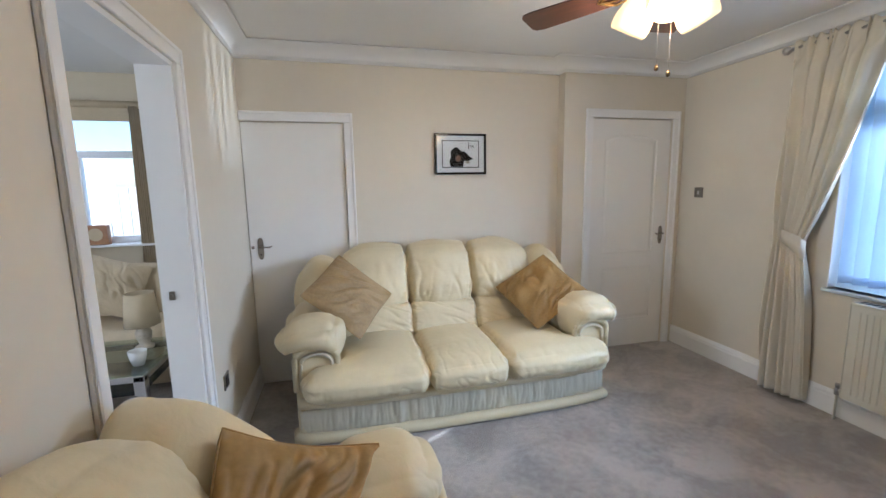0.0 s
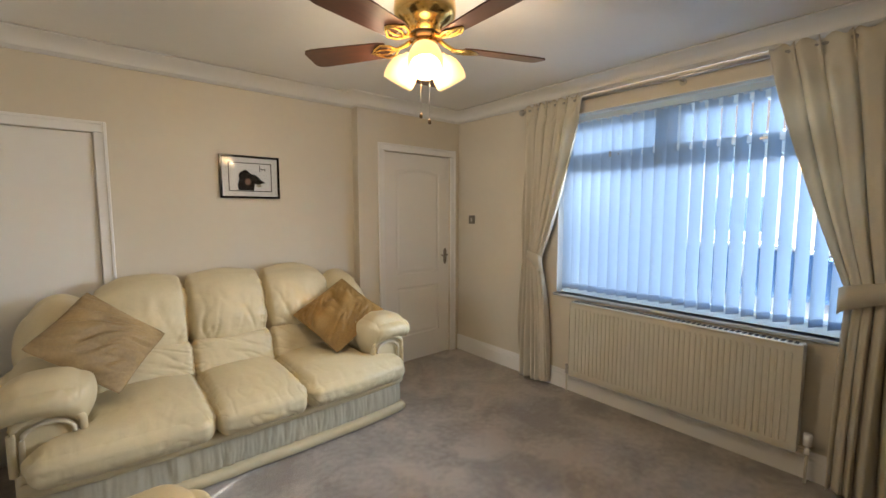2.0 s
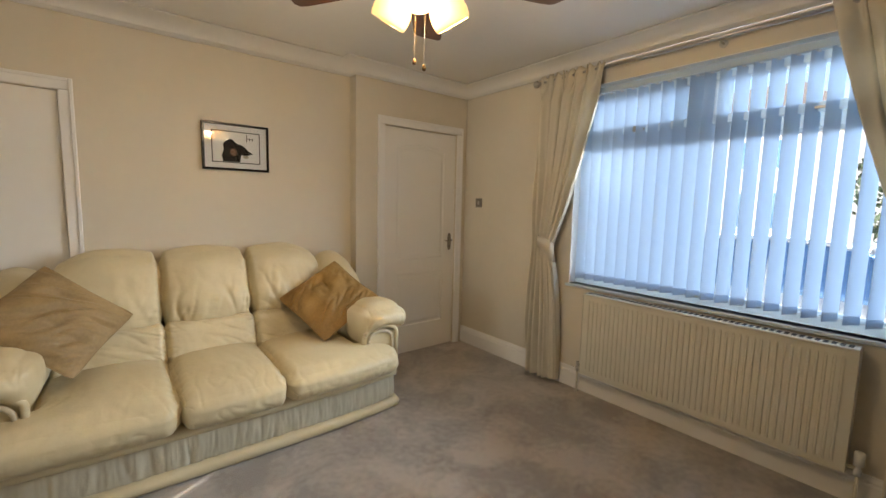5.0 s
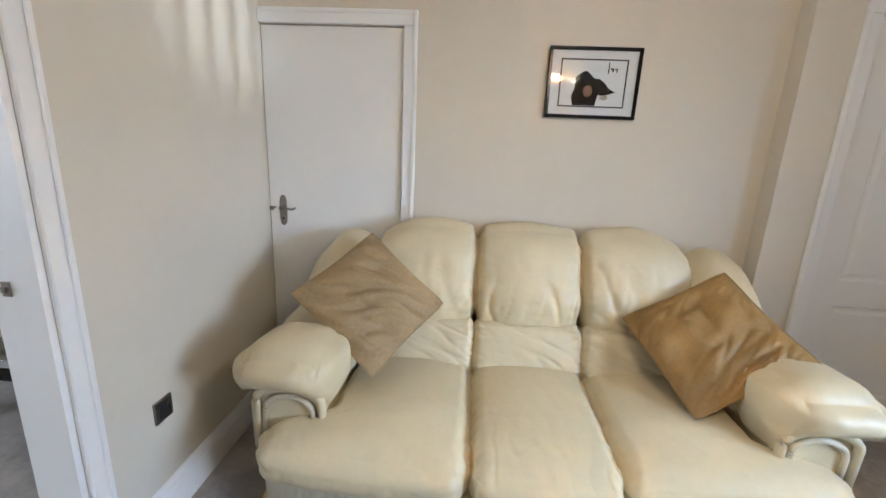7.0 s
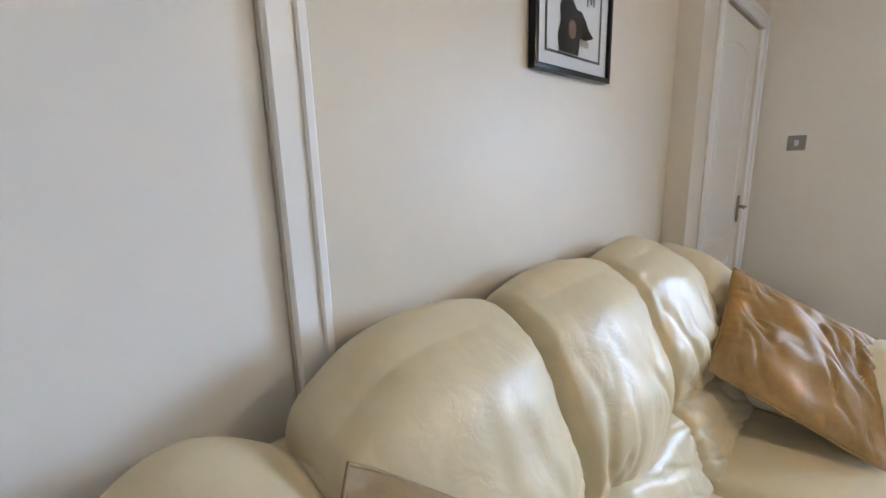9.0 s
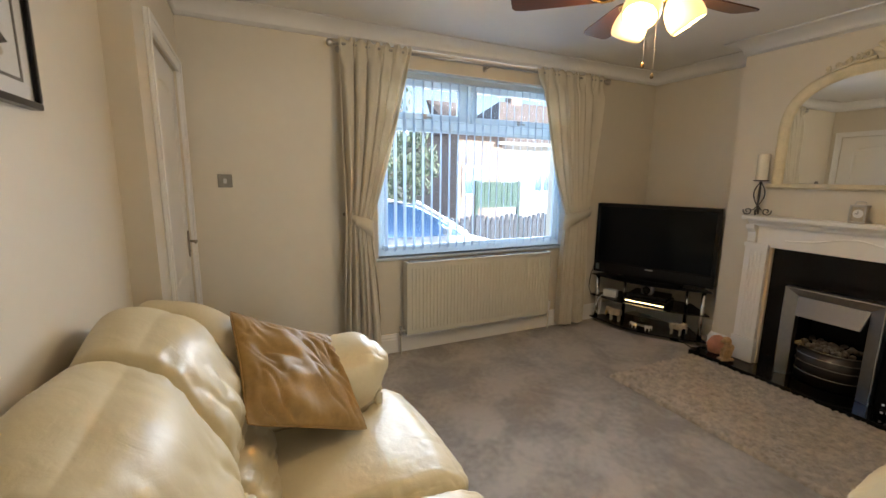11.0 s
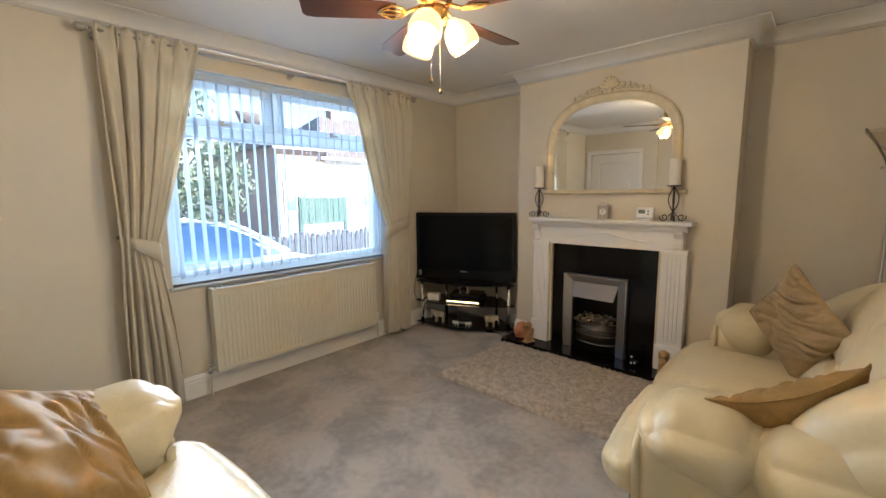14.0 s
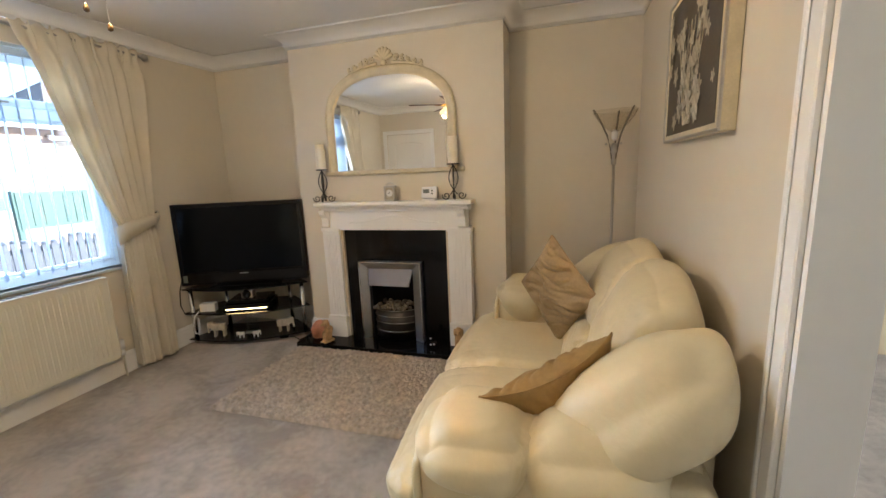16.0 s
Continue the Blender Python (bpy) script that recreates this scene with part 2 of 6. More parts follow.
def part(name, bm, m, parent, label="", smooth=False):
    ob = link_mesh(name, bm, m, parent, smooth)
    if label:
        ob["label"] = label
    return ob


def share(name, ob, parent, m4):
    """Another part on the same mesh."""
    o = new(name, ob.data)
    o.parent = parent
    o.matrix_basis = m4
    return o


def thing(name, label, category, m4=None, group="", kind=""):
    ob = new(name)
    ob.empty_display_size = 0.05
    if m4:
        ob.matrix_basis = m4
    return tagged(ob, label, category, group, kind)


def struct(name, bm, m, label="", smooth=False):
    return tagged(link_mesh(name, bm, m, None, smooth), label, "", "", "structure")


def bx(bm, x0, y0, z0, x1, y1, z1, bevel=0.0, seg=2):
    r = bmesh.ops.create_cube(bm, size=1.0, matrix=Matrix.Translation(((x0 + x1) / 2, (y0 + y1) / 2, (z0 + z1) / 2)) @ Matrix.Diagonal((abs(x1 - x0), abs(y1 - y0), abs(z1 - z0), 1)))
    if bevel:
        es = {e for v in r["verts"] for e in v.link_edges}
        bmesh.ops.bevel(bm, geom=list(es), offset=bevel, segments=seg, affect="EDGES", profile=0.5)
    return bm


def box(*a, **k):
    return bx(bmesh.new(), *a, **k)


def cyl(bm, p0, p1, r0, r1=None, seg=20, caps=True):
    p0, p1 = Vector(p0), Vector(p1)
    r1 = r0 if r1 is None else r1
    q = (p1 - p0).to_track_quat("Z", "Y").to_matrix().to_4x4()
    bmesh.ops.create_cone(bm, cap_ends=caps, segments=seg, radius1=r0, radius2=r1, depth=(p1 - p0).length, matrix=Matrix.Translation((p0 + p1) / 2) @ q)
    return bm


def lathe(bm, profile, seg=28, m4=Matrix()):
    """Turns (radius, height) pairs about z."""
    rings = []
    for r, z in profile:
        if r < 1e-5:
            rings.append([bm.verts.new(m4 @ Vector((0, 0, z)))])
        else:
            rings.append([bm.verts.new(m4 @ Vector((r * math.cos(2 * math.pi * i / seg), r * math.sin(2 * math.pi * i / seg), z))) for i in range(seg)])
    for a, b in zip(rings, rings[1:]):
        for i in range(seg):
            j = (i + 1) % seg
            q = [a[i % len(a)], a[j % len(a)], b[j % len(b)], b[i % len(b)]]
            q = list(dict.fromkeys(q))
            if len(q) > 2:
                bm.faces.new(q)
    return bm


def tube(bm, pts, r, seg=8, closed=False):
    pts = [Vector(p) for p in pts]
    n = len(pts)
    rings = []
    up = Vector((0.013, 0.021, 1))
    for i, p in enumerate(pts):
        a = pts[(i - 1) % n] if closed or i else p
        b = pts[(i + 1) % n] if closed or i < n - 1 else p
        t = (b - a).normalized()
        u = t.cross(up if abs(t.z) < 0.95 else Vector((1, 0.02, 0))).normalized()
        w = t.cross(u)
        rad = r(i / (n - 1)) if callable(r) else r
        rings.append([bm.verts.new(p + rad * (math.cos(2 * math.pi * k / seg) * u + math.sin(2 * math.pi * k / seg) * w)) for k in range(seg)])
    pairs = list(zip(rings, rings[1:])) + ([(rings[-1], rings[0])] if closed else [])
    for a, b in pairs:
        off = 0
        if closed and b is rings[0]:
            off = min(range(seg), key=lambda o: sum((a[k].co - b[(k + o) % seg].co).length for k in range(seg)))
        for k in range(seg):
            bm.faces.new((a[k], a[(k + 1) % seg], b[(k + 1 + off) % seg], b[(k + off) % seg]))
    if not closed:
        bm.faces.new(rings[0])
        bm.faces.new(rings[-1][::-1])
    return bm


def sweep(bm, profile, path, closed=True):
    """Runs an outline (distance from the wall, height) along wall corners, mitred; the room lies to the left."""
    n = len(path)
    rings = []
    for i in range(n):
        p = Vector(path[i])
        d1 = (p - Vector(path[i - 1])).normalized() if closed or i else None
        d2 = (Vector(path[(i + 1) % n]) - p).normalized() if closed or i < n - 1 else None
        d1, d2 = d1 or d2, d2 or d1
        n1, n2 = Vector((-d1.y, d1.x)), Vector((-d2.y, d2.x))
        k = (n1 + n2) / (1 + n1.dot(n2))
        rings.append([bm.verts.new((p.x + k.x * a, p.y + k.y * a, z)) for a, z in profile])
    m = len(profile)
    for i in range(n if closed else n - 1):
        a, b = rings[i], rings[(i + 1) % n]
        for j in range(m):
            bm.faces.new((a[j], a[(j + 1) % m], b[(j + 1) % m], b[j]))
    if not closed:
        bm.faces.new(rings[0])
        bm.faces.new(rings[-1][::-1])
    return bm


def puff(bm, sx, sy, sz, r, n=12, m4=Matrix(), bulge=0.0, wrinkle=0.0, freq=7.0, seed=0, shape=None):
    """A stuffed block of the given size with rounded edges, swollen faces and soft creases."""
    h = Vector((sx / 2, sy / 2, sz / 2))
    rr = r if isinstance(r, tuple) else (r, r, r)
    rr = Vector([min(rr[a], h[a] * 0.98) for a in range(3)])
    got = {}
    off = Vector((seed * 3.17, seed * 1.73, seed * 0.91))

    def vert(i, j, k):
        key = (i, j, k)
        if key not in got:
            u = Vector((2 * i / n - 1, 2 * j / n - 1, 2 * k / n - 1))
            u = Vector([math.copysign(abs(c) ** 0.8, c) for c in u])
            p = Vector((u.x * h.x, u.y * h.y, u.z * h.z))
            q = Vector([max(-(h[a] - rr[a]), min(h[a] - rr[a], p[a])) for a in range(3)])
            dd = Vector([(p[a] - q[a]) / rr[a] for a in range(3)])
            nn = dd.normalized() if dd.length > 1e-9 else Vector((0, 0, 0))
            p = q + Vector([nn[a] * rr[a] for a in range(3)])
            if bulge:
                for a in range(3):
                    b, c = (a + 1) % 3, (a + 2) % 3
                    p[a] += u[a] * bulge * (1 - u[b] ** 2) * (1 - u[c] ** 2)
            if wrinkle:
                s = noise.noise(p * freq + off) + 0.6 * (abs(noise.noise(Vector((p.x * freq * 2.4, p.y * freq * 0.9, p.z * freq * 0.9)) + off)) - 0.2)
                p += nn * wrinkle * s
            if shape:
                p = shape(p, u)
            got[key] = bm.verts.new(m4 @ p)
        return got[key]

    for a in range(n):
        for b in range(n):
            for fixed in (0, n):
                for ax in range(3):
                    def at(s, t):
                        c = [0, 0, 0]
                        c[ax], c[(ax + 1) % 3], c[(ax + 2) % 3] = fixed, s, t
                        return vert(*c)
                    q = [at(a, b), at(a + 1, b), at(a + 1, b + 1), at(a, b + 1)]
                    bm.faces.new(q if fixed else q[::-1])
    return bm


def at(x, y, z, rx=0, ry=0, rz=0):
    return pose(x, y, z, rx, ry, rz)


# ---- the room's shell ----
XL, XW, YF, YS, YB, YA, ZC = -0.02, 3.67, 4.0, 3.90, -0.03, -0.33, 2.51
BX0, BX1, SX = 0.907, 2.636, 2.48
OY0, OY1, OZ = 1.99, 2.79, 2.04
WY0, WY1, WZ0, WZ1 = 0.77, 2.65, 0.81, 2.27

struct("floor", box(-3.4, -0.6, -0.12, XW, 5.1, 0.0), M_CARPET, "taupe cut-pile fitted carpet with brushed patches")
struct("ceiling", box(-3.4, -0.6, ZC, 4.0, 5.1, ZC + 0.15), M_CEIL, "smooth white painted ceiling")

bm = bmesh.new()
bx(bm, 0.70, YF, 0, SX, YF + 0.12, ZC)
bx(bm, XL - 0.13, YF, 1.985, 0.70, YF + 0.12, ZC)
struct("wall_north", bm, M_WALL, "beige painted wall behind the sofa")
bm = bmesh.new()
bx(bm, SX, YS, 0, 2.745, YF + 0.12, ZC)
bx(bm, 3.545, YS, 0, XW + 0.28, YF + 0.12, ZC)
bx(bm, 2.745, YS, 2.055, 3.545, YF + 0.12, ZC)
struct("wall_north_step", bm, M_WALL, "beige wall standing slightly forward round a door")
# added out of sight so no daylight leaks round the shut doors
bm = box(XL - 0.13, YF + 0.12, 0, XW + 0.28, YF + 0.2, ZC)
bx(bm, XL - 0.13, YF, 0, XL, YF + 0.12, 1.985)
struct("wall_light_block", bm, M_WALL, "unseen plain wall added to block daylight behind the doors")
bm = bmesh.new()
bx(bm, XW, YA - 0.12, 0, XW + 0.28, WY0, ZC)
bx(bm, XW, WY1, 0, XW + 0.28, YS, ZC)
bx(bm, XW, WY0, 0, XW + 0.28, WY1, WZ0)
bx(bm, XW, WY0, WZ1, XW + 0.28, WY1, ZC)
struct("wall_east", bm, M_WALL, "beige painted wall with a wide window")
bm = bmesh.new()
bx(bm, XL - 0.13, YA - 0.12, 0, XL, OY0, ZC)
bx(bm, XL - 0.13, OY1, 0, XL, YF, ZC)
bx(bm, XL - 0.13, OY0, OZ, XL, OY1, ZC)
struct("wall_west", bm, M_WALL, "beige painted wall with an open doorway")
bm = bmesh.new()
bx(bm, XL, YA - 0.12, 0, XW, YA, ZC)
struct("wall_south", bm, M_WALL, "beige painted alcove walls")
bm = bmesh.new()
outline = [(BX0, 0), (1.63, 0), (1.63, 0.655), (2.055, 0.655), (2.055, 0), (BX1, 0), (BX1, ZC), (BX0, ZC)]
near = [bm.verts.new((x, YB, z)) for x, z in outline]
far = [bm.verts.new((x, YA, z)) for x, z in outline]
bm.faces.new(near)
bm.faces.new(far[::-1])
for i in range(len(outline)):
    k = (i + 1) % len(outline)
    bm.faces.new((near[k], near[i], far[i], far[k]))
struct("chimney_breast", bm, M_WALL, "beige painted chimney breast")
# the rear room that shows through the doorway
bm = bmesh.new()
# unseen side wall; its narrow slit is cut to throw the sun streak
bx(bm, -3.4, -0.6, 0, -3.28, 0.453, ZC)
bx(bm, -3.4, 0.537, 0, -3.28, 1.0, ZC)
bx(bm, -3.4, 0.453, 0, -3.28, 0.537, 0.5)
bx(bm, -3.4, 0.453, 1.93, -3.28, 0.537, ZC)
# unseen opening added here to let more light into the rear room
bx(bm, -3.4, 2.7, 0, -3.28, 5.1, ZC)
bx(bm, -3.4, 1.0, 0, -3.28, 2.7, 0.9)
bx(bm, -3.4, 1.0, 2.1, -3.28, 2.7, ZC)
bx(bm, -3.28, -0.6, 0, XL - 0.13, -0.48, ZC)
bx(bm, -3.28, 5.0, 0, -2.2, 5.12, ZC)
bx(bm, -0.9, 5.0, 0, 0.0, 5.12, ZC)
bx(bm, -2.2, 5.0, 0, -0.9, 5.12, 1.05)
bx(bm, -2.2, 5.0, 2.18, -0.9, 5.12, ZC)
bx(bm, XL - 0.13, YF + 0.12, 0, XL, 5.0, ZC)
struct("wall_rear_room", bm, mat("cream_wall_paint", (0.68, 0.59, 0.42), 0.6, spots=0.03, scale=2, bump=0.1, bscale=150), "cream painted walls of the rear room")

# coving and skirting
OUT = [(XL, YA), (BX0, YA), (BX0, YB), (BX1, YB), (BX1, YA), (XW, YA), (XW, YS), (SX, YS), (SX, YF), (XL, YF)]
cove = [(0.0, 2.405), (0.012, 2.405), (0.014, 2.42)] + [(0.105 - 0.088 * math.cos(radians(a)), 2.42 + 0.078 * math.sin(radians(a))) for a in range(0, 91, 10)] + [(0.118, 2.498), (0.118, ZC - 0.001), (0.0, ZC - 0.001)]
struct("cornice", sweep(bmesh.new(), cove, OUT), M_CEIL, "white plaster coving round the ceiling", True)
skirt = [(0, 0), (0.02, 0), (0.02, 0.115), (0.016, 0.125), (0.016, 0.135), (0.009, 0.15), (0.006, 0.16), (0, 0.16)]
bm = bmesh.new()
for run in ([(XL, OY0 - 0.07), (XL, YA), (BX0, YA), (BX0, YB), (1.14, YB)], [(2.43, YB), (BX1, YB), (BX1, YA), (XW, YA), (XW, YS), (3.657, YS)],
            [(2.68, YS), (SX, YS), (SX, YF), (0.767, YF)], [(XL, YF), (XL, OY1 + 0.07)]):
    sweep(bm, skirt, run, False)
struct("baseboard", bm, M_TRIM, "white moulded skirting board")

# the doorway's lining and architraves
def architrave(bm, a0, a1, top, face, axis, side, w=0.068, t=0.018, left=True, right=True):
    """Flat moulded boards round an opening; axis: the one along the wall; side: the way into the room."""
    def put(u0, u1, z0, z1, d0, d1):
        f0, f1 = sorted((face + side * d0, face + side * d1))
        if axis == "y":
            bx(bm, f0, u0, z0, f1, u1, z1, 0.004, 1)
        else:
            bx(bm, u0, f0, z0, u1, f1, z1, 0.004, 1)
    l0 = a0 - w if left else a0
    r1 = a1 + w if right else a1
    if left:
        put(a0 - w, a0 - 0.001, 0, top, 0, t)
        put(a0 - w, a0 - w + 0.02, 0, top + w, t - 0.001, t + 0.008)
    if right:
        put(a1 + 0.001, a1 + w, 0, top, 0, t)
        put(a1 + w - 0.02, a1 + w, 0, top + w, t - 0.001, t + 0.008)
    put(l0, r1, top + 0.001, top + w, 0, t)
    put(l0 + 0.02, r1 - 0.02, top + w - 0.02, top + w, t - 0.001, t + 0.008)


bm = bmesh.new()
architrave(bm, OY0, OY1, OZ, XL, "y", 1)
bx(bm, XL - 0.135, OY0, 0, XL + 0.002, OY0 + 0.02, OZ)
bx(bm, XL - 0.135, OY1 - 0.02, 0, XL + 0.002, OY1, OZ)
bx(bm, XL - 0.135, OY0 + 0.02, OZ - 0.02, XL + 0.002, OY1 - 0.02, OZ)
struct("doorway_trim", bm, M_TRIM, "white gloss lining and architrave of an open doorway")
keep = thing("door_catch", "small dark metal catch on the doorway lining", "catch", at(XL - 0.09, OY1 - 0.02, 1.03))
part("plate", box(-0.012, -0.004, -0.02, 0.012, 0.0, 0.02, 0.001, 1), M_BRONZE, keep)
part("tongue", box(-0.006, -0.012, -0.008, 0.006, -0.003, 0.008, 0.001, 1), M_BRONZE, keep)


def lever(parent, x, y, z, way, reach=0.085):
    """A lever on an oval plate; y is the door's face, the room lies at lower y."""
    h = part("door_handle", puff(bmesh.new(), 0.042, 0.010, 0.165, 0.0048, 10, Matrix.Translation((x, y - 0.005, z)), shape=lambda p, u: Vector((p.x * math.sqrt(max(0.05, 1 - (abs(p.z) / 0.0835) ** 4)), p.y, p.z))), M_BRONZE, parent, "dark nickel lever handle", True)
    bm = cyl(bmesh.new(), (x, y - 0.008, z + 0.015), (x, y - 0.045, z + 0.015), 0.008, seg=12)
    tube(bm, [(x, y - 0.045, z + 0.015), (x + way * 0.03, y - 0.047, z + 0.014), (x + way * reach * 0.8, y - 0.047, z + 0.012), (x + way * reach, y - 0.045, z + 0.022)], lambda s: 0.0075 - 0.003 * s, 10)
    part("lever", bm, M_BRONZE, h, "", True)
    part("keyhole", cyl(bmesh.new(), (x, y - 0.009, z - 0.045), (x, y - 0.0115, z - 0.045), 0.006, seg=12), M_MATTBLACK, h)


def hinge(parent, x, y, z):
    bm = cyl(bmesh.new(), (x, y, z - 0.045), (x, y, z + 0.045), 0.006, seg=10)
    bx(bm, x - 0.014, y + 0.001, z - 0.045, x, y + 0.004, z + 0.045)
    part("hinge", bm, M_TRIM, parent)


bm = bmesh.new()
architrave(bm, XL + 0.002, 0.70, 1.985, YF, "x", -1, left=False)
struct("trim_north_door", bm, M_TRIM, "white gloss architrave")
bm = bmesh.new()
architrave(bm, 2.745, 3.545, 2.055, YS, "x", -1)
struct("trim_step_door", bm, M_TRIM, "white gloss architrave")
door1 = thing("door_1", "plain white flush door, shut, with a lever handle", "door", kind="structure")
part("door_leaf", box(XL + 0.004, YF + 0.008, 0.006, 0.6985, YF + 0.052, 1.981, 0.002, 1), M_DOOR, door1)
part("stop", box(XL + 0.002, YF + 0.054, 0, 0.70, YF + 0.07, 1.985), M_TRIM, door1)
lever(door1, 0.057, YF + 0.012, 1.065, 1)
hinge(door1, 0.697, YF + 0.006, 1.74)
hinge(door1, 0.697, YF + 0.006, 0.24)
bm = cyl(bmesh.new(), (0.012, YF + 0.012, 1.08), (0.012, YF - 0.028, 1.08), 0.006, seg=10)
lathe(bm, [(0, 0), (0.011, 0.002), (0.012, 0.008), (0.008, 0.013), (0, 0.014)], 14, Matrix.Translation((0.012, YF - 0.026, 1.08)) @ pose(0, 0, 0, 90))
part("latch_knob", bm, M_BRONZE, door1, "", True)

door2 = thing("door_2", "white moulded two-panel door, shut, with a lever handle", "door", kind="structure")


def panel_outline(x0, x1, z0, z1, arch, inset):
    x0, x1, z0, z1 = x0 + inset, x1 - inset, z0 + inset, z1 - inset
    pts = [(x0, z0), (x1, z0), (x1, z1)]
    if arch:
        c = (x0 + x1) / 2
        w = (x1 - x0) / 2
        pts += [(c + w * math.cos(math.pi * k / 16), z1 + arch * math.sin(math.pi * k / 16) ** 2) for k in range(1, 16)]
    return pts + [(x0, z1)]


def moulded_leaf(x0, x1, z0, z1, y, panels):
    bm = box(x0, y + 0.008, z0, x1, y + 0.04, z1, 0.002, 1)
    for px0, px1, pz0, pz1, arch in panels:
        rings = []
        for inset, dy in ((0, 0.0), (0.008, 0.006), (0.022, 0.006), (0.040, 0.001)):
            rings.append([bm.verts.new((px, y + dy, pz)) for px, pz in panel_outline(px0, px1, pz0, pz1, arch, inset)])
        k = len(rings[0])
        for a, b in zip(rings, rings[1:]):
            for i in range(k):
                bm.faces.new((a[i], a[(i + 1) % k], b[(i + 1) % k], b[i]))
        bm.faces.new(rings[-1])
    # stiles and rails, proud round the panels
    (ax0, ax1, az0, az1, _), (bx0, bx1, bz0, bz1, arch) = panels
    for q in ((x0, z0, ax0, z1), (ax1, z0, x1, z1), (ax0, z0, ax1, az0), (ax0, az1, ax1, bz0)):
        bx(bm, q[0], y, q[1], q[2], y + 0.009, q[3])
    top = panel_outline(bx0, bx1, bz0, bz1, arch, 0)[2:]
    up = [bm.verts.new((px, y, z1)) for px, _ in top]
    lo = [bm.verts.new((px, y, pz)) for px, pz in top]
    for i in range(len(top) - 1):
        bm.faces.new((lo[i], lo[i + 1], up[i + 1], up[i]))
    return bm


part("door_leaf", moulded_leaf(2.749, 3.541, 0.006, 2.048, YS + 0.012, [(2.88, 3.41, 0.26, 0.75, 0.0), (2.88, 3.41, 0.88, 1.88, 0.04)]), M_DOOR, door2)
part("stop", box(2.745, YS + 0.056, 0, 3.545, YS + 0.07, 2.055), M_TRIM, door2)
lever(door2, 3.485, YS + 0.012, 1.03, -1)
hinge(door2, 2.748, YS + 0.006, 1.8)

# window
win = thing("window_1", "white plastic window with two opening top lights", "window", kind="structure")
FX0, FX1 = 3.745, 3.815


def ring(bm, y0, y1, z0, z1, w, x0, x1, bevel=0.006):
    bx(bm, x0, y0, z0, x1, y1, z0 + w, bevel, 2)
    bx(bm, x0, y0, z1 - w, x1, y1, z1, bevel, 2)
    bx(bm, x0, y0, z0 + w, x1, y0 + w, z1 - w, bevel, 2)
    bx(bm, x0, y1 - w, z0 + w, x1, y1, z1 - w, bevel, 2)
    return bm


ZT = 1.87
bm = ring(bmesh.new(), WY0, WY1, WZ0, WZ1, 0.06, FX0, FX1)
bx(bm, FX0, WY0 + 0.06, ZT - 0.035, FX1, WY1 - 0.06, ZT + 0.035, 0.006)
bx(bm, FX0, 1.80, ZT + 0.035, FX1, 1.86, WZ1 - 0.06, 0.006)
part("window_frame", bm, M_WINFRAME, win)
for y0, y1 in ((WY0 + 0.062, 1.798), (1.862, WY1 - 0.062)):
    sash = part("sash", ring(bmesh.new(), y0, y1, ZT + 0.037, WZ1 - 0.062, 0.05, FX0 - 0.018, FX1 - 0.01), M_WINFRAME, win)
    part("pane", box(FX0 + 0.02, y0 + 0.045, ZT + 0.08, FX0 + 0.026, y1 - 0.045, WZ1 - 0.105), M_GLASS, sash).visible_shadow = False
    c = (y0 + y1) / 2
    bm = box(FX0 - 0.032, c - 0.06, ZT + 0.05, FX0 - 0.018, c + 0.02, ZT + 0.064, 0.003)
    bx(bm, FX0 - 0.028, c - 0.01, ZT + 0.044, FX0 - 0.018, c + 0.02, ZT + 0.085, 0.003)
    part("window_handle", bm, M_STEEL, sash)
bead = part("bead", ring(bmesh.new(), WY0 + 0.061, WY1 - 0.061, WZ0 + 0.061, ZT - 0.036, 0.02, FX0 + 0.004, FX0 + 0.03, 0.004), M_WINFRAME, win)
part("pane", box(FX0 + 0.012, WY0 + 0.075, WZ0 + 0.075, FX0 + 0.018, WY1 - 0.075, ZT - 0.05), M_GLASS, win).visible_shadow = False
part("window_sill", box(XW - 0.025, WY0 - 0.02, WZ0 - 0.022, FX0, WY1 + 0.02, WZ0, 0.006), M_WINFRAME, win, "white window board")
bm = bmesh.new()
bx(bm, XW - 0.002, WY0, WZ0, FX0, WY0 + 0.006, WZ1)
bx(bm, XW - 0.002, WY1 - 0.006, WZ0, FX0, WY1, WZ1)
bx(bm, XW - 0.002, WY0 + 0.006, WZ1 - 0.006, FX0, WY1 - 0.006, WZ1)
part("reveal", bm, M_TRIM, win)

blind = thing("vertical_blind", "white fabric vertical blind, slats turned half open", "blind")
part("headrail", box(3.685, WY0 + 0.02, 2.205, 3.725, WY1 - 0.02, 2.245, 0.004), M_WINFRAME, blind)


def slat_mesh():
    bm = bmesh.new()
    w, t, zb, ztop = 0.089, 0.0012, 0.0, 1.345
    cols = [(-w / 2 + w * i / 6, 0.004 * (1 - (2 * i / 6 - 1) ** 2)) for i in range(7)]
    front = [[bm.verts.new((x, y, z)) for x, y in cols] for z in (zb, ztop)]
    back = [[bm.verts.new((x, y + t, z)) for x, y in cols] for z in (zb, ztop)]
    for i in range(6):
        bm.faces.new((front[0][i], front[0][i + 1], front[1][i + 1], front[1][i]))
        bm.faces.new((back[0][i + 1], back[0][i], back[1][i], back[1][i + 1]))
        for k in (0, 1):
            bm.faces.new((front[k][i], front[k][i + 1], back[k][i + 1], back[k][i]))
    for i in (0, 6):
        bm.faces.new((front[0][i], front[1][i], back[1][i], back[0][i]))
    return bm


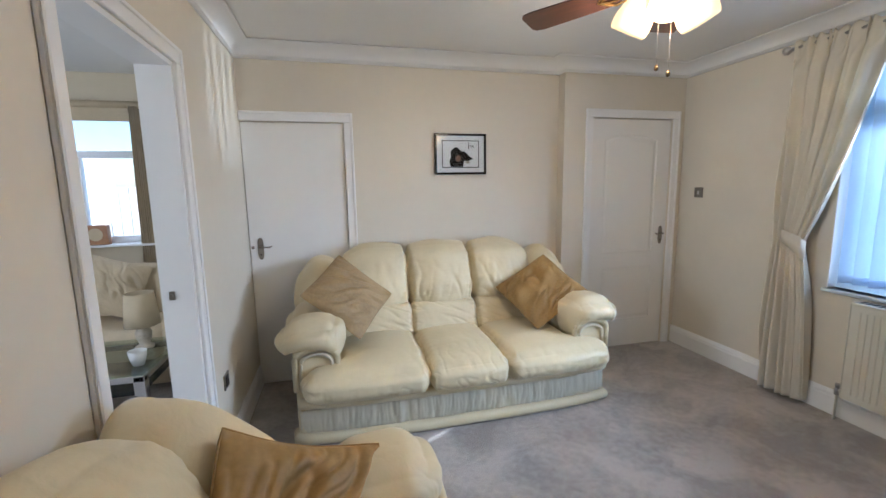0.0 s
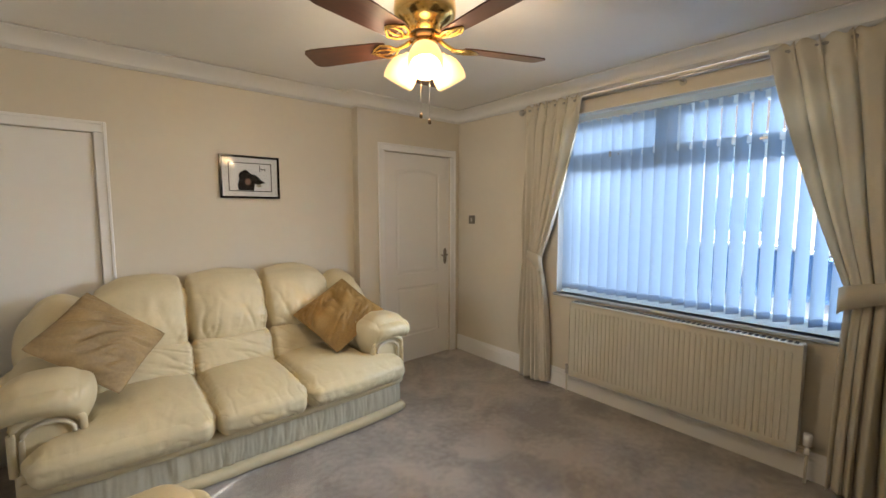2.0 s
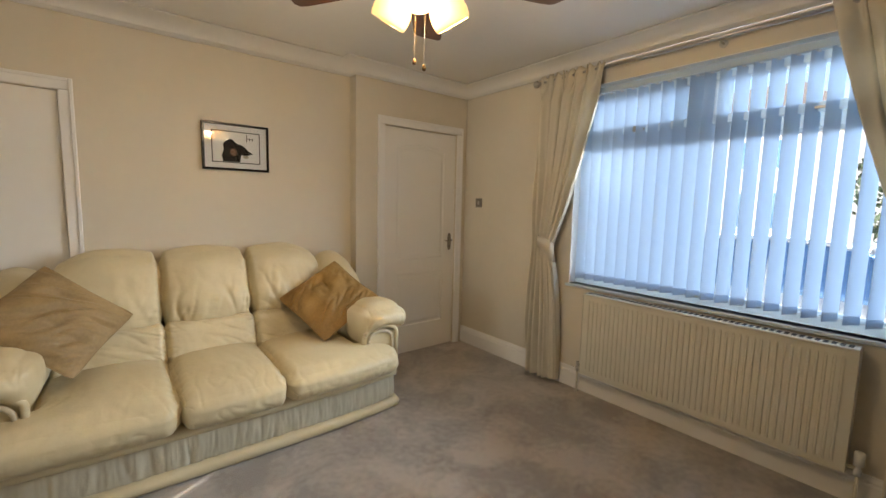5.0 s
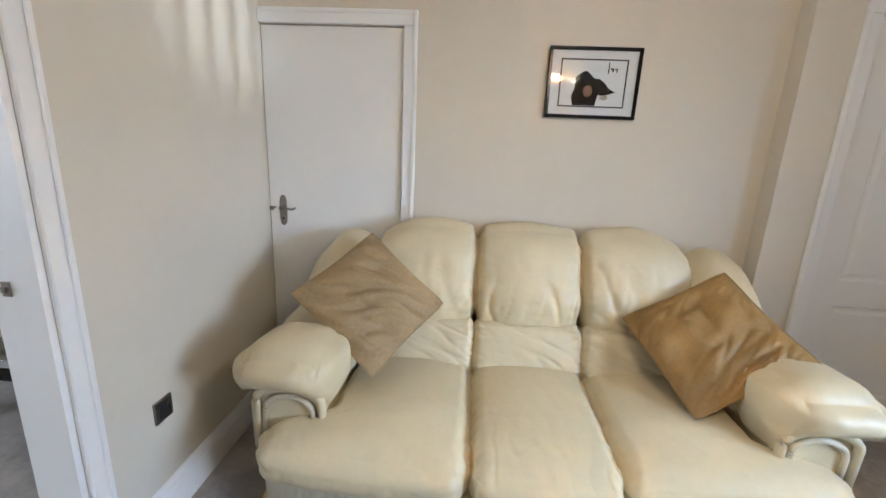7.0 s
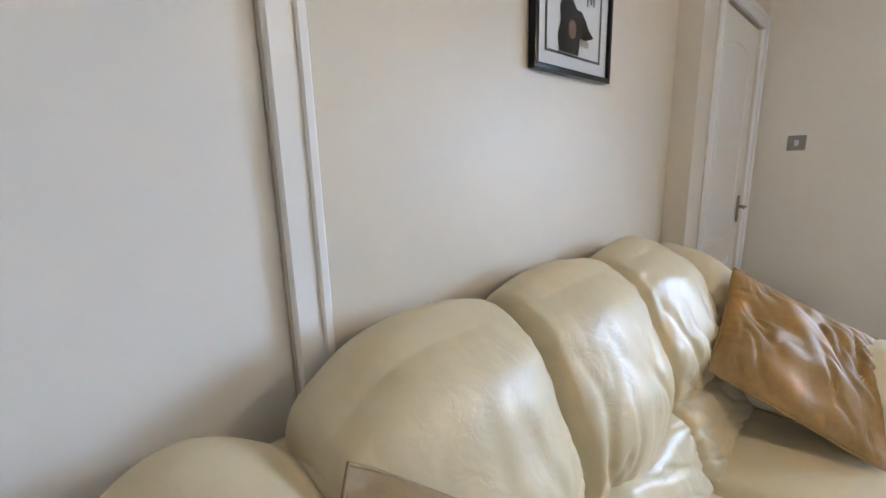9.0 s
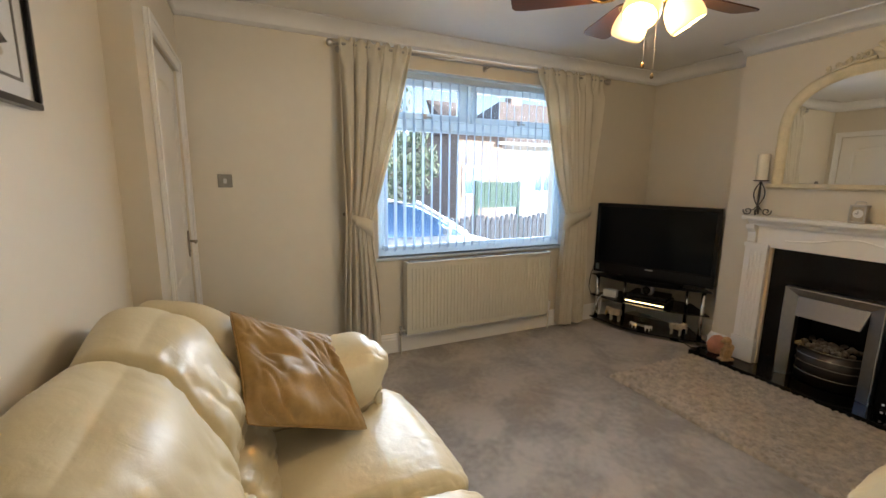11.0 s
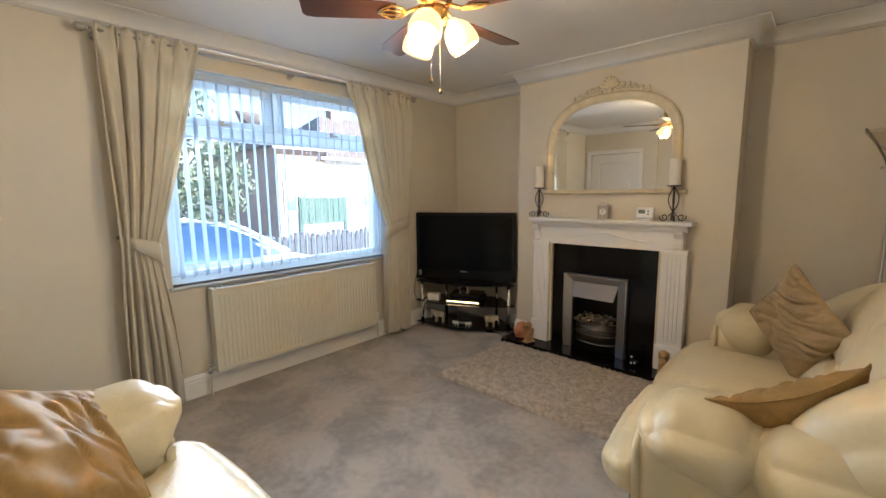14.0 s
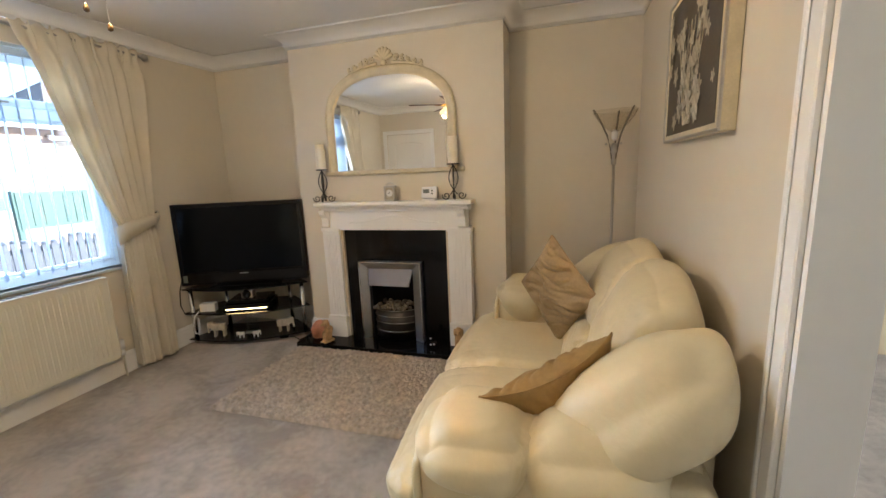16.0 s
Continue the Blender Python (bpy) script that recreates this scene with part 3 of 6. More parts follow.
PITCH = 0.079
first = None
for i in range(23):
    y = WY0 + 0.06 + PITCH * i
    m4 = at(3.703, y, 0.855, 0, 0, -35 + random.uniform(-1.5, 1.5))
    if first is None:
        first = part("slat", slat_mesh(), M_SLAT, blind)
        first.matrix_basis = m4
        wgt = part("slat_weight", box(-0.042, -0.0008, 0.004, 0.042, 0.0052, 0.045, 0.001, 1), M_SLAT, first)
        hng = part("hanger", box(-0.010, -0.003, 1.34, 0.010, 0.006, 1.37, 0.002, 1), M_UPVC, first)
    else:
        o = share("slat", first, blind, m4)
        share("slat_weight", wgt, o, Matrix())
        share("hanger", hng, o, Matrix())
bm = tube(bmesh.new(), [(3.70, WY0 + 0.06 + PITCH * i / 2, 0.865 + (0.004 if i % 2 else 0.0)) for i in range(45)], 0.0012, 5)
part("bead_chain", bm, M_UPVC, blind)

# curtain pole and curtains
pole = thing("curtain_pole", "brushed steel curtain pole with ball ends", "curtain pole")
part("rod", cyl(bmesh.new(), (3.59, 0.47, 2.352), (3.59, 2.95, 2.352), 0.011, seg=16), M_STEEL, pole, "", True)
for y, s in ((0.46, -1), (2.955, 1)):
    part("finial", lathe(bmesh.new(), [(0, -0.005), (0.012, -0.004), (0.013, 0.006), (0.009, 0.009), (0.020, 0.017), (0.027, 0.032), (0.024, 0.048), (0.012, 0.058), (0, 0.06)], 20, Matrix.Translation((3.59, y, 2.352)) @ pose(0, 0, 0, -90 * s)), M_STEEL, pole, "", True)
for y in (0.50, 1.72, 2.92):
    bm = cyl(bmesh.new(), (3.668, y, 2.335), (3.662, y, 2.335), 0.022, seg=16)
    cyl(bm, (3.665, y, 2.335), (3.59, y, 2.335), 0.006, seg=10)
    part("bracket", bm, M_STEEL, pole)


def curtain(name, top, waist, bottom, hook_y, label):
    ob = thing(name, label, "curtain", group="window curtains")
    bm = bmesh.new()
    nu, nv = 150, 90
    rows = []
    z_top, z_tie, z_bot = 2.385, 1.09, 0.035
    folds = 5.5
    for v in range(nv + 1):
        s = v / nv
        z = z_top + (z_bot - z_top) * s
        if z > z_tie:
            q = (z_top - z) / (z_top - z_tie)
            a = top[0] + (waist[0] - top[0]) * q ** 1.3
            b = top[1] + (waist[1] - top[1]) * (0.7 * q + 0.3 * q ** 2)
        else:
            q = (z_tie - z) / (z_tie - z_bot)
            e = 1 - (1 - q) ** 2.2
            a = waist[0] + (bottom[0] - waist[0]) * e
            b = waist[1] + (bottom[1] - waist[1]) * e
        squeeze = math.exp(-((z - z_tie) / 0.22) ** 2)
        amp = 0.040 * (1 - 0.45 * squeeze) * (0.6 + 0.4 * min(1, s * 8))
        row = []
        for u in range(nu + 1):
            p = u / nu
            ph = 2 * math.pi * folds * p + 4.2 * noise.noise(Vector((p * 3, z * 0.5, len(name) + top[0])))
            xo = amp * (math.sin(ph) + 0.35 * math.sin(2.1 * ph + 1.0 + z))
            hd = max(0.0, min(1.0, (z - 2.20) / 0.10))
            if hd:
                xo = xo * (1 - hd) + hd * (0.010 * math.sin(2 * math.pi * 12 * p + 3.0 * noise.noise(Vector((p * 9, 3, 1)))) + 0.008 * noise.noise(Vector((p * 30, z * 25, 2))))
            xo += 0.008 * noise.noise(Vector((p * 7, z * 2.2, 4.4)))
            y = a + (b - a) * p + 0.35 * (b - a) / folds * 0.5 * math.cos(ph) * 0.8
            zz = z + (0.012 * math.sin(2 * math.pi * 14 * p) if v == 0 else 0) + (0.012 * noise.noise(Vector((p * 4, 1, 1))) if v == nv else 0)
            row.append(bm.verts.new((3.575 + xo - 0.015 * squeeze, y, zz)))
        rows.append(row)
    for r0, r1 in zip(rows, rows[1:]):
        for i in range(nu):
            bm.faces.new((r0[i], r0[i + 1], r1[i + 1], r1[i]))
    cloth = part("cloth", bm, M_CURTAIN, ob, "", True)
    sol = cloth.modifiers.new("thick", "SOLIDIFY")
    sol.thickness, sol.offset = 0.004, 0
    # tie-back: a sash round the waist up to its hook
    bm = bmesh.new()
    n = 40
    lo, hi = [], []
    far = waist[1] - (0.02 if waist[1] < waist[0] else -0.02)
    for i in range(n + 1):
        p = i / n
        y = hook_y + (far - hook_y) * math.sin(min(1, p * 1.0) * math.pi / 2)
        x = 3.635 - 0.122 * min(1, p * 5) ** 0.6 + 0.03 * max(0, p - 0.75) * 4
        zc = 1.17 - 0.13 * p ** 0.8
        hw = 0.022 + 0.042 * math.sin(p * math.pi * 0.55)
        lo.append(bm.verts.new((x, y, zc - hw)))
        hi.append(bm.verts.new((x + 0.006, y, zc + hw)))
    for i in range(n):
        bm.faces.new((lo[i], lo[i + 1], hi[i + 1], hi[i]))
    tie = part("tie_back", bm, M_CURTAIN, ob, "cream fabric tie-back", True)
    tie.modifiers.new("thick", "SOLIDIFY").thickness = 0.008
    bm = cyl(bmesh.new(), (3.668, hook_y, 1.175), (3.625, hook_y, 1.175), 0.005, seg=10)
    lathe(bm, [(0, 0), (0.012, 0.003), (0.014, 0.01), (0.008, 0.018), (0, 0.019)], 16, Matrix.Translation((3.632, hook_y, 1.175)) @ pose(0, 0, 0, 0, -90))
    part("hook", bm, M_BRONZE, ob, "", True)


curtain("curtain", (2.945, 2.385), (2.92, 2.735), (2.955, 2.655), 2.915, "cream lined curtain tied back beside the window")
curtain("curtain", (0.50, 1.245), (0.60, 0.865), (0.58, 0.885), 0.50, "cream lined curtain tied back beside the television")

# radiator
rad = thing("radiator", "white double panel radiator under the window", "radiator")
Y0, Y1, Z0, Z1 = 1.013, 2.44, 0.175, 0.765


def ridged(x0, depth):
    bm = bmesh.new()
    n = 43
    prof = []
    for i in range(n):
        c = Y0 + 0.03 + (Y1 - Y0 - 0.06) * (i + 0.5) / n
        w = (Y1 - Y0 - 0.06) / n
        prof += [(c - w * 0.5, 0), (c - w * 0.22, 0), (c - w * 0.12, depth), (c + w * 0.12, depth), (c + w * 0.22, 0)]
    prof = [(Y0, 0)] + prof + [(Y1, 0)]
    zs = [(Z0, 0), (Z0 + 0.03, 0), (Z0 + 0.05, 1), (Z1 - 0.05, 1), (Z1 - 0.03, 0), (Z1, 0)]
    rows = [[bm.verts.new((x0 - d * k, y, z)) for y, d in prof] for z, k in zs]
    for a, b in zip(rows, rows[1:]):
        for i in range(len(prof) - 1):
            bm.faces.new((a[i], a[i + 1], b[i + 1], b[i]))
    bx(bm, x0 + 0.001, Y0, Z0, x0 + 0.012, Y1, Z1, 0.003, 1)
    return bm


part("front_panel", ridged(3.562, 0.005), M_RAD, rad)
part("back_panel", box(3.63, Y0, Z0, 3.642, Y1, Z1, 0.003, 1), M_RAD, rad)
bm = box(3.556, Y0 - 0.004, Z1 - 0.002, 3.646, Y1 + 0.004, Z1 + 0.012, 0.004)
part("top_grille", bm, M_RAD, rad)
# matt black strips laid on the grille draw the shade of its slots
for i in range(46):
    y = Y0 + 0.03 + i * (Y1 - Y0 - 0.06) / 45
    if i == 0:
        g0 = part("slot_shade", box(3.575, -0.009, Z1 + 0.0125, 3.628, 0.009, Z1 + 0.0135), M_MATTBLACK, rad)
        g0.location.y = y
    else:
        share("slot_shade", g0, rad, Matrix.Translation((0, y, 0)))
for y in (Y0 - 0.006, Y1 + 0.001):
    part("side_panel", box(3.558, y, Z0, 3.645, y + 0.005, Z1, 0.002, 1), M_RAD, rad)
for y, big in ((Y0 - 0.045, True), (Y1 + 0.045, False)):
    bm = cyl(bmesh.new(), (3.605, y, 0.0), (3.605, y, 0.20), 0.0075, seg=12)
    cyl(bm, (3.605, y, 0.20), (3.605, Y0 + 0.004 if big else Y1 - 0.004, 0.20), 0.008, seg=12)
    part("pipe", bm, M_RAD, rad, "", True)
    v = lathe(bmesh.new(), [(0, 0.165), (0.014, 0.166), (0.014, 0.20), (0.010, 0.205), (0.010, 0.215)] + ([(0.02, 0.217), (0.021, 0.275), (0.017, 0.285), (0, 0.286)] if big else [(0.013, 0.217), (0.013, 0.238), (0, 0.24)]), 18, Matrix.Translation((3.605, y, 0)))
    part("valve", v, M_STEEL if not big else M_UPVC, rad, "", True)
for y in (1.3, 2.15):
    part("wall_bracket", box(3.642, y - 0.02, 0.25, 3.669, y + 0.02, 0.72), M_RAD, rad)

# switch and socket
sw = thing("light_switch", "brushed steel single light switch on the wall", "light switch", at(XW, 3.69, 1.413))
part("plate", box(-0.008, -0.043, -0.043, 0.0, 0.043, 0.043, 0.003), M_PEWTER, sw)
part("rocker", box(-0.013, -0.010, -0.016, -0.007, 0.010, 0.016, 0.002), M_STEEL, sw)
so = thing("power_socket", "black nickel single power socket on the wall", "socket", at(XL, 3.105, 0.455))
part("plate", box(0.0, -0.043, -0.043, 0.009, 0.043, 0.043, 0.003), M_BRONZE, so)
part("insert", box(0.0085, -0.028, -0.03, 0.011, 0.028, 0.03, 0.002), M_MATTBLACK, so)
part("switch", box(0.010, 0.012, 0.006, 0.014, 0.024, 0.024, 0.001), M_BRONZE, so)


# ---- leather sofas ----
def crease(a, b, seed, width=0.16):
    """Depth, 0 to 1, of narrow branching creases that run along b and repeat along a."""
    n = noise.noise(Vector((a + 0.5 * noise.noise(Vector((a * 0.6, b * 1.7, seed + 9))), b, seed)))
    return max(0.0, 1 - abs(n) / width) ** 1.5


def soften(ob, times):
    """Rounds the last hard ridges of a stuffed part."""
    sm = ob.modifiers.new("soften", "SMOOTH")
    sm.factor, sm.iterations = 0.5, times
    return ob


def ease(over, w=0.09):
    """A clamp that sets in gently."""
    return over if over > w else 0.0 if over < -w else (over + w) ** 2 / (4 * w)


def flat_back(p, y, lean):
    """Presses a leaning cushion's rear against the upright back of the sofa."""
    c, s = math.cos(radians(lean)), math.sin(radians(lean))
    depth = y + c * p.y + s * p.z
    over = ease(depth - 0.005)
    return p - Vector((0, over * c, over * s))


def sofa(name, label, m4, half, seams, group, pad_y=-0.745, back=0.0):
    """A padded leather sofa: x along it, back at y = 0, front towards -y."""
    s = thing(name, label, "sofa", m4, group)
    part("base_frame", box(-half + 0.08, -0.80, 0.05, half - 0.08, -0.03, 0.30, 0.02), M_LEATHER_D, s)
    part("back_frame", puff(bmesh.new(), 2 * half - 0.36, 0.12, 0.86, 0.05, 14, at(0, -0.055, 0.50), wrinkle=0.004), M_LEATHER, s, "", True)
    # gathered front apron with a rolled bottom rail
    bm = bmesh.new()
    n = 300
    rows = []
    for j, (z, off) in enumerate(((0.055, 0.0), (0.08, 0.012), (0.11, 0.018), (0.14, 0.02), (0.175, 0.018), (0.21, 0.012), (0.245, 0.0))):
        row = []
        for i in range(n + 1):
            p = 2 * i / n - 1
            x = p * (half - 0.045)
            y = -0.895 + 0.05 * p ** 4
            g = (0.007 * noise.noise(Vector((x * 26, z * 4, 2))) - 0.010 * crease(x * 22, z * 4, 7, 0.22) - 0.008 * crease(x * 41, z * 7, 3, 0.2)) * (0.45 + 0.55 * math.exp(-(p / 0.75) ** 6))
            row.append(bm.verts.new((x, y - off - g * (1 if 0 < j < 6 else 0.3), z)))
        rows.append(row)
    for a, b in zip(rows, rows[1:]):
        for i in range(n):
            bm.faces.new((a[i], a[i + 1], b[i + 1], b[i]))
    ap = part("front_apron", bm, M_LEATHER_D, s, "gathered cream leather apron", True)
    ap.modifiers.new("thick", "SOLIDIFY").thickness = 0.01
    pts = [(p * (half - 0.035), -0.905 + 0.05 * p ** 4, 0.038) for p in [2 * i / 30 - 1 for i in range(31)]]
    pts = [(-half + 0.03, -0.78, 0.038)] + pts + [(half - 0.03, -0.78, 0.038)]
    part("bottom_rail", tube(bmesh.new(), pts, 0.036, 12), M_LEATHER, s, "", True)
    pts = [(p * (half - 0.05), -0.915 + 0.05 * p ** 4, 0.262) for p in [2 * i / 30 - 1 for i in range(31)]]
    part("seat_roll", tube(bmesh.new(), pts, 0.034, 12), M_LEATHER, s, "", True)
    # seats, wider before the arms
    edges = [-half + 0.28] + seams + [half - 0.28]
    wide = [-half + 0.075] + seams + [half - 0.075]
    for i in range(len(edges) - 1):
        a, b, wa, wb = edges[i], edges[i + 1], wide[i], wide[i + 1]

        def sag(p, u, a=a, b=b, wa=wa, wb=wb, i=i):
            q = max(0.0, min(1.0, (-p.y - 0.17) / 0.12))
            q = q * q * (3 - 2 * q)
            c0, c1 = (a + b) / 2, (wa + wb) / 2
            k = 1 + q * ((wb - wa) / (b - a) - 1)
            x = p.x * k + q * (c1 - c0)
            front = max(0.0, -u.y)
            bow = 0.045 * (1 - ((x + c0) / half) ** 2) * front ** 2
            top = max(0.0, min(1.0, p.z / 0.09))
            low = max(0.0, min(1.0, 0.5 - p.z / 0.12))
            fold = front ** 3 * (0.004 * noise.noise(Vector((x * 24, p.z * 5, i))) + 0.009 * low * crease((x + c0) * 15, p.z * 9, i + 2.5, 0.2))
            side = 0.010 * abs(u.x) ** 5 * noise.noise(Vector((p.y * 38, p.z * 12, i + 5)))
            tuck = 0.010 * crease(p.y * 26, x * 7, i + 4.4, 0.2) * abs(u.x) ** 6 * top + 0.008 * crease(x * 17, p.y * 7, i + 8.1, 0.2) * max(0.0, u.y) ** 4 * top + 0.006 * crease(x * 15, p.y * 8, i + 6.6, 0.16) * front ** 2 * top
            return Vector((x + side, p.y - bow + fold, p.z - tuck - 0.05 * max(0, front - 0.4) * top + 0.012 * (1 - u.x ** 2) * top))
        part("seat", puff(bmesh.new(), b - a - 0.003, 0.80, 0.20, (0.05, 0.10, 0.085), 64, Matrix.Translation(((a + b) / 2, -0.61, 0.384)), bulge=0.018, wrinkle=0.003, freq=7, seed=i + 1, shape=sag), M_LEATHER, s, "", True)
    # backs: lumbar roll and head cushion
    e2 = [-half + 0.31] + seams + [half - 0.31]
    for i in range(len(e2) - 1):
        a, b = e2[i], e2[i + 1]
        c, w = (a + b) / 2, b - a
        part("lumbar_cushion", puff(bmesh.new(), w - 0.002, 0.25, 0.27, (0.03, 0.07, 0.06), 44, at(c, -0.295, 0.512, -26), bulge=0.012, wrinkle=0.006, freq=9, seed=i + 11, shape=lambda p, u, i=i: Vector((p.x, p.y + max(0.0, -u.y) ** 2 * (0.010 * crease(p.x * 9 + p.z * 16, p.z * 6, i + 1.7, 0.14) + 0.014 * abs(u.x) ** 5 * crease(p.z * 30, p.x * 8, i + 3.2, 0.25)), p.z))), M_LEATHER, s, "", True)
        outer = (1 if i == len(e2) - 2 else 0) - (1 if i == 0 else 0)

        def head(p, u, w=w, outer=outer, i=i):
            low = max(0.0, -u.z) ** 1.6
            p = Vector((p.x, p.y - 0.035 * low * (1 - u.x ** 2) - 0.015 * (1 - u.x ** 2), p.z))
            edge = max(0.0, outer * u.x) ** 2
            p.z -= 0.055 * edge * max(0, u.z) + 0.02 * edge
            p.z += 0.010 * (1 - u.x ** 2) * max(0, u.z)
            fr = max(0.0, -u.y)
            down = max(0.0, min(1.0, 0.45 - u.z)) * (0.6 + 0.8 * noise.noise(Vector((p.x * 5, p.z * 5, i * 2.2 + 4))))
            p.y += fr * down * (0.022 * crease(p.x * 10 + p.z * 3, p.z * 3.2, i * 3.3 + 1, 0.24) + 0.012 * crease(p.x * 22 - p.z * 6, p.z * 6, i * 1.3 + 7, 0.2) - 0.006)
            p.y += fr * abs(u.x) ** 4 * 0.014 * noise.noise(Vector((p.x * 10, p.z * 34, i * 2.1)))
            return flat_back(p, back - 0.145, 26)
        soften(part("back_cushion", puff(bmesh.new(), w - 0.002, 0.27, 0.49, (0.034, 0.13, 0.17), 66, at(c, back - 0.145, 0.825, -26), bulge=0.024, wrinkle=0.005, freq=7, seed=i + 21, shape=head), M_LEATHER, s, "", True), 8)
    # arms: a flat outer panel, two pillows and the tall wing behind them
    for sx in (-1, 1):
        ax = sx * (half - 0.155)
        arm = part("arm_body", puff(bmesh.new(), 0.25, 0.83, 0.60, (0.03, 0.04, 0.08), 16, at(ax, -0.445, 0.305), wrinkle=0.002, shape=lambda p, u, sx=sx: Vector((p.x + sx * 0.012 * max(0.0, u.z), p.y, p.z + 0.02 * max(0.0, u.z)))), M_LEATHER, s, "", True)

        def pad(p, u, sx=sx):
            fr, bk = max(0.0, -u.y), max(0.0, u.y)
            inner, outer = max(0.0, -sx * u.x), max(0.0, sx * u.x)
            under = max(0.0, 0.35 - u.z)
            t = 0.5 + 0.5 * u.y
            drop = 0.10 * inner ** 2 * under * (1 - 0.7 * fr ** 2) + outer ** 1.5 * under * (0.005 + 0.05 * t) + 0.030 * outer ** 2
            z = p.z - drop - 0.040 * max(0.0, fr - 0.45) ** 1.3
            gather = 0.016 * bk ** 3 * crease(p.x * 34 + p.z * 30, p.z * 6, sx + 2.0, 0.28) + 0.006 * fr ** 3 * crease(p.x * 24, p.z * 9, sx + 5.0, 0.22)
            return Vector((p.x * (1 + 0.05 * fr ** 2 - 0.04 * bk ** 3), p.y + gather * (1 if fr else -1), z - 0.5 * gather * (1 if u.z > 0 else 0)))

        def rear(p, u, sx=sx):
            fr, bk = max(0.0, -u.y), max(0.0, u.y)
            inner, outer = max(0.0, -sx * u.x), max(0.0, sx * u.x)
            under = max(0.0, 0.35 - u.z)
            gather = 0.016 * fr ** 4 * crease(p.x * 34 + p.z * 30, p.z * 6, sx + 12.0, 0.28)
            return Vector((p.x - sx * 0.13 * outer * bk ** 1.5, p.y, p.z - 0.03 * bk ** 2 - gather * (1 if u.z > 0 else 0) - 0.035 * outer ** 2 - outer ** 1.5 * under * 0.05 * (1 - bk ** 2) - 0.10 * inner ** 2 * under))
        soften(part("arm_pad", puff(bmesh.new(), 0.37, 0.36, 0.155, (0.15, 0.13, 0.076), 50, at(ax + sx * 0.026, pad_y, 0.66, -2, 0, sx * 4), bulge=0.016, wrinkle=0.003, freq=7, seed=sx + 31, shape=pad), M_LEATHER, arm, "", True), 14)
        soften(part("arm_rear_pad", puff(bmesh.new(), 0.36, 0.47, 0.20, (0.14, 0.15, 0.095), 44, at(ax + sx * 0.022, pad_y + 0.375, 0.64, 2), bulge=0.016, wrinkle=0.005, freq=8, seed=sx + 37, shape=rear), M_LEATHER, arm, "", True), 14)

        def wingf(p, u, sx=sx):
            fr = max(0.0, -u.y)
            inner, outer = max(0.0, -sx * u.x), max(0.0, sx * u.x)
            tuck = 0.014 * fr ** 2 * crease(p.x * 20 + p.z * 14, p.z * 9, sx + 8.0, 0.24) + 0.008 * max(0.0, u.y) * crease(p.x * 16, p.y * 8, sx + 3.0, 0.2)
            p = Vector((p.x * (1 - 0.18 * fr ** 2) - sx * 0.02 * fr ** 2, p.y + tuck, p.z - 0.055 * outer ** 1.6 - 0.01 * inner + 0.006 * (1 - u.y ** 2) * (1 + u.z)))
            c, s_ = math.cos(radians(40)), math.sin(radians(40))
            over = ease(back - 0.262 + c * p.y - s_ * p.z - 0.005)
            return p - Vector((0, over * c, -over * s_))
        soften(part("back_wing", puff(bmesh.new(), 0.37, 0.64, 0.255, (0.175, 0.27, 0.12), 52, at(sx * (half - 0.178), back - 0.262, 0.775, 40), bulge=0.008, wrinkle=0.006, seed=sx + 3, shape=wingf), M_LEATHER, s, "", True), 60)
        # piped arch on the arm's face
        for k, (rw, zz, rad_) in enumerate(((0.120, 0.592, 0.016), (0.088, 0.556, 0.011))):
            pts = [(ax - rw, -0.862, 0.34)]
            pts += [(ax + rw * -math.cos(math.pi * t / 12), -0.868, zz - 0.06 + 0.06 * math.sin(math.pi * t / 12)) for t in range(13)]
            pts += [(ax + rw, -0.862, 0.34)]
            part("piping", tube(bmesh.new(), pts, rad_, 8), M_PIPING if k else M_LEATHER, arm, "", True)
    return s


sofa("sofa", "cream leather three-seat sofa with padded arms", at(1.36, 3.965, 0), 1.05, [-0.245, 0.245], "leather suite")
sofa("sofa", "cream leather two-seat sofa under the flower picture", at(0.05, 1.13, 0, 0, 0, 90) @ Matrix.Diagonal((1, 0.976, 0.955, 1)), 0.90, [0.0], "leather suite", -0.685, 0.03)


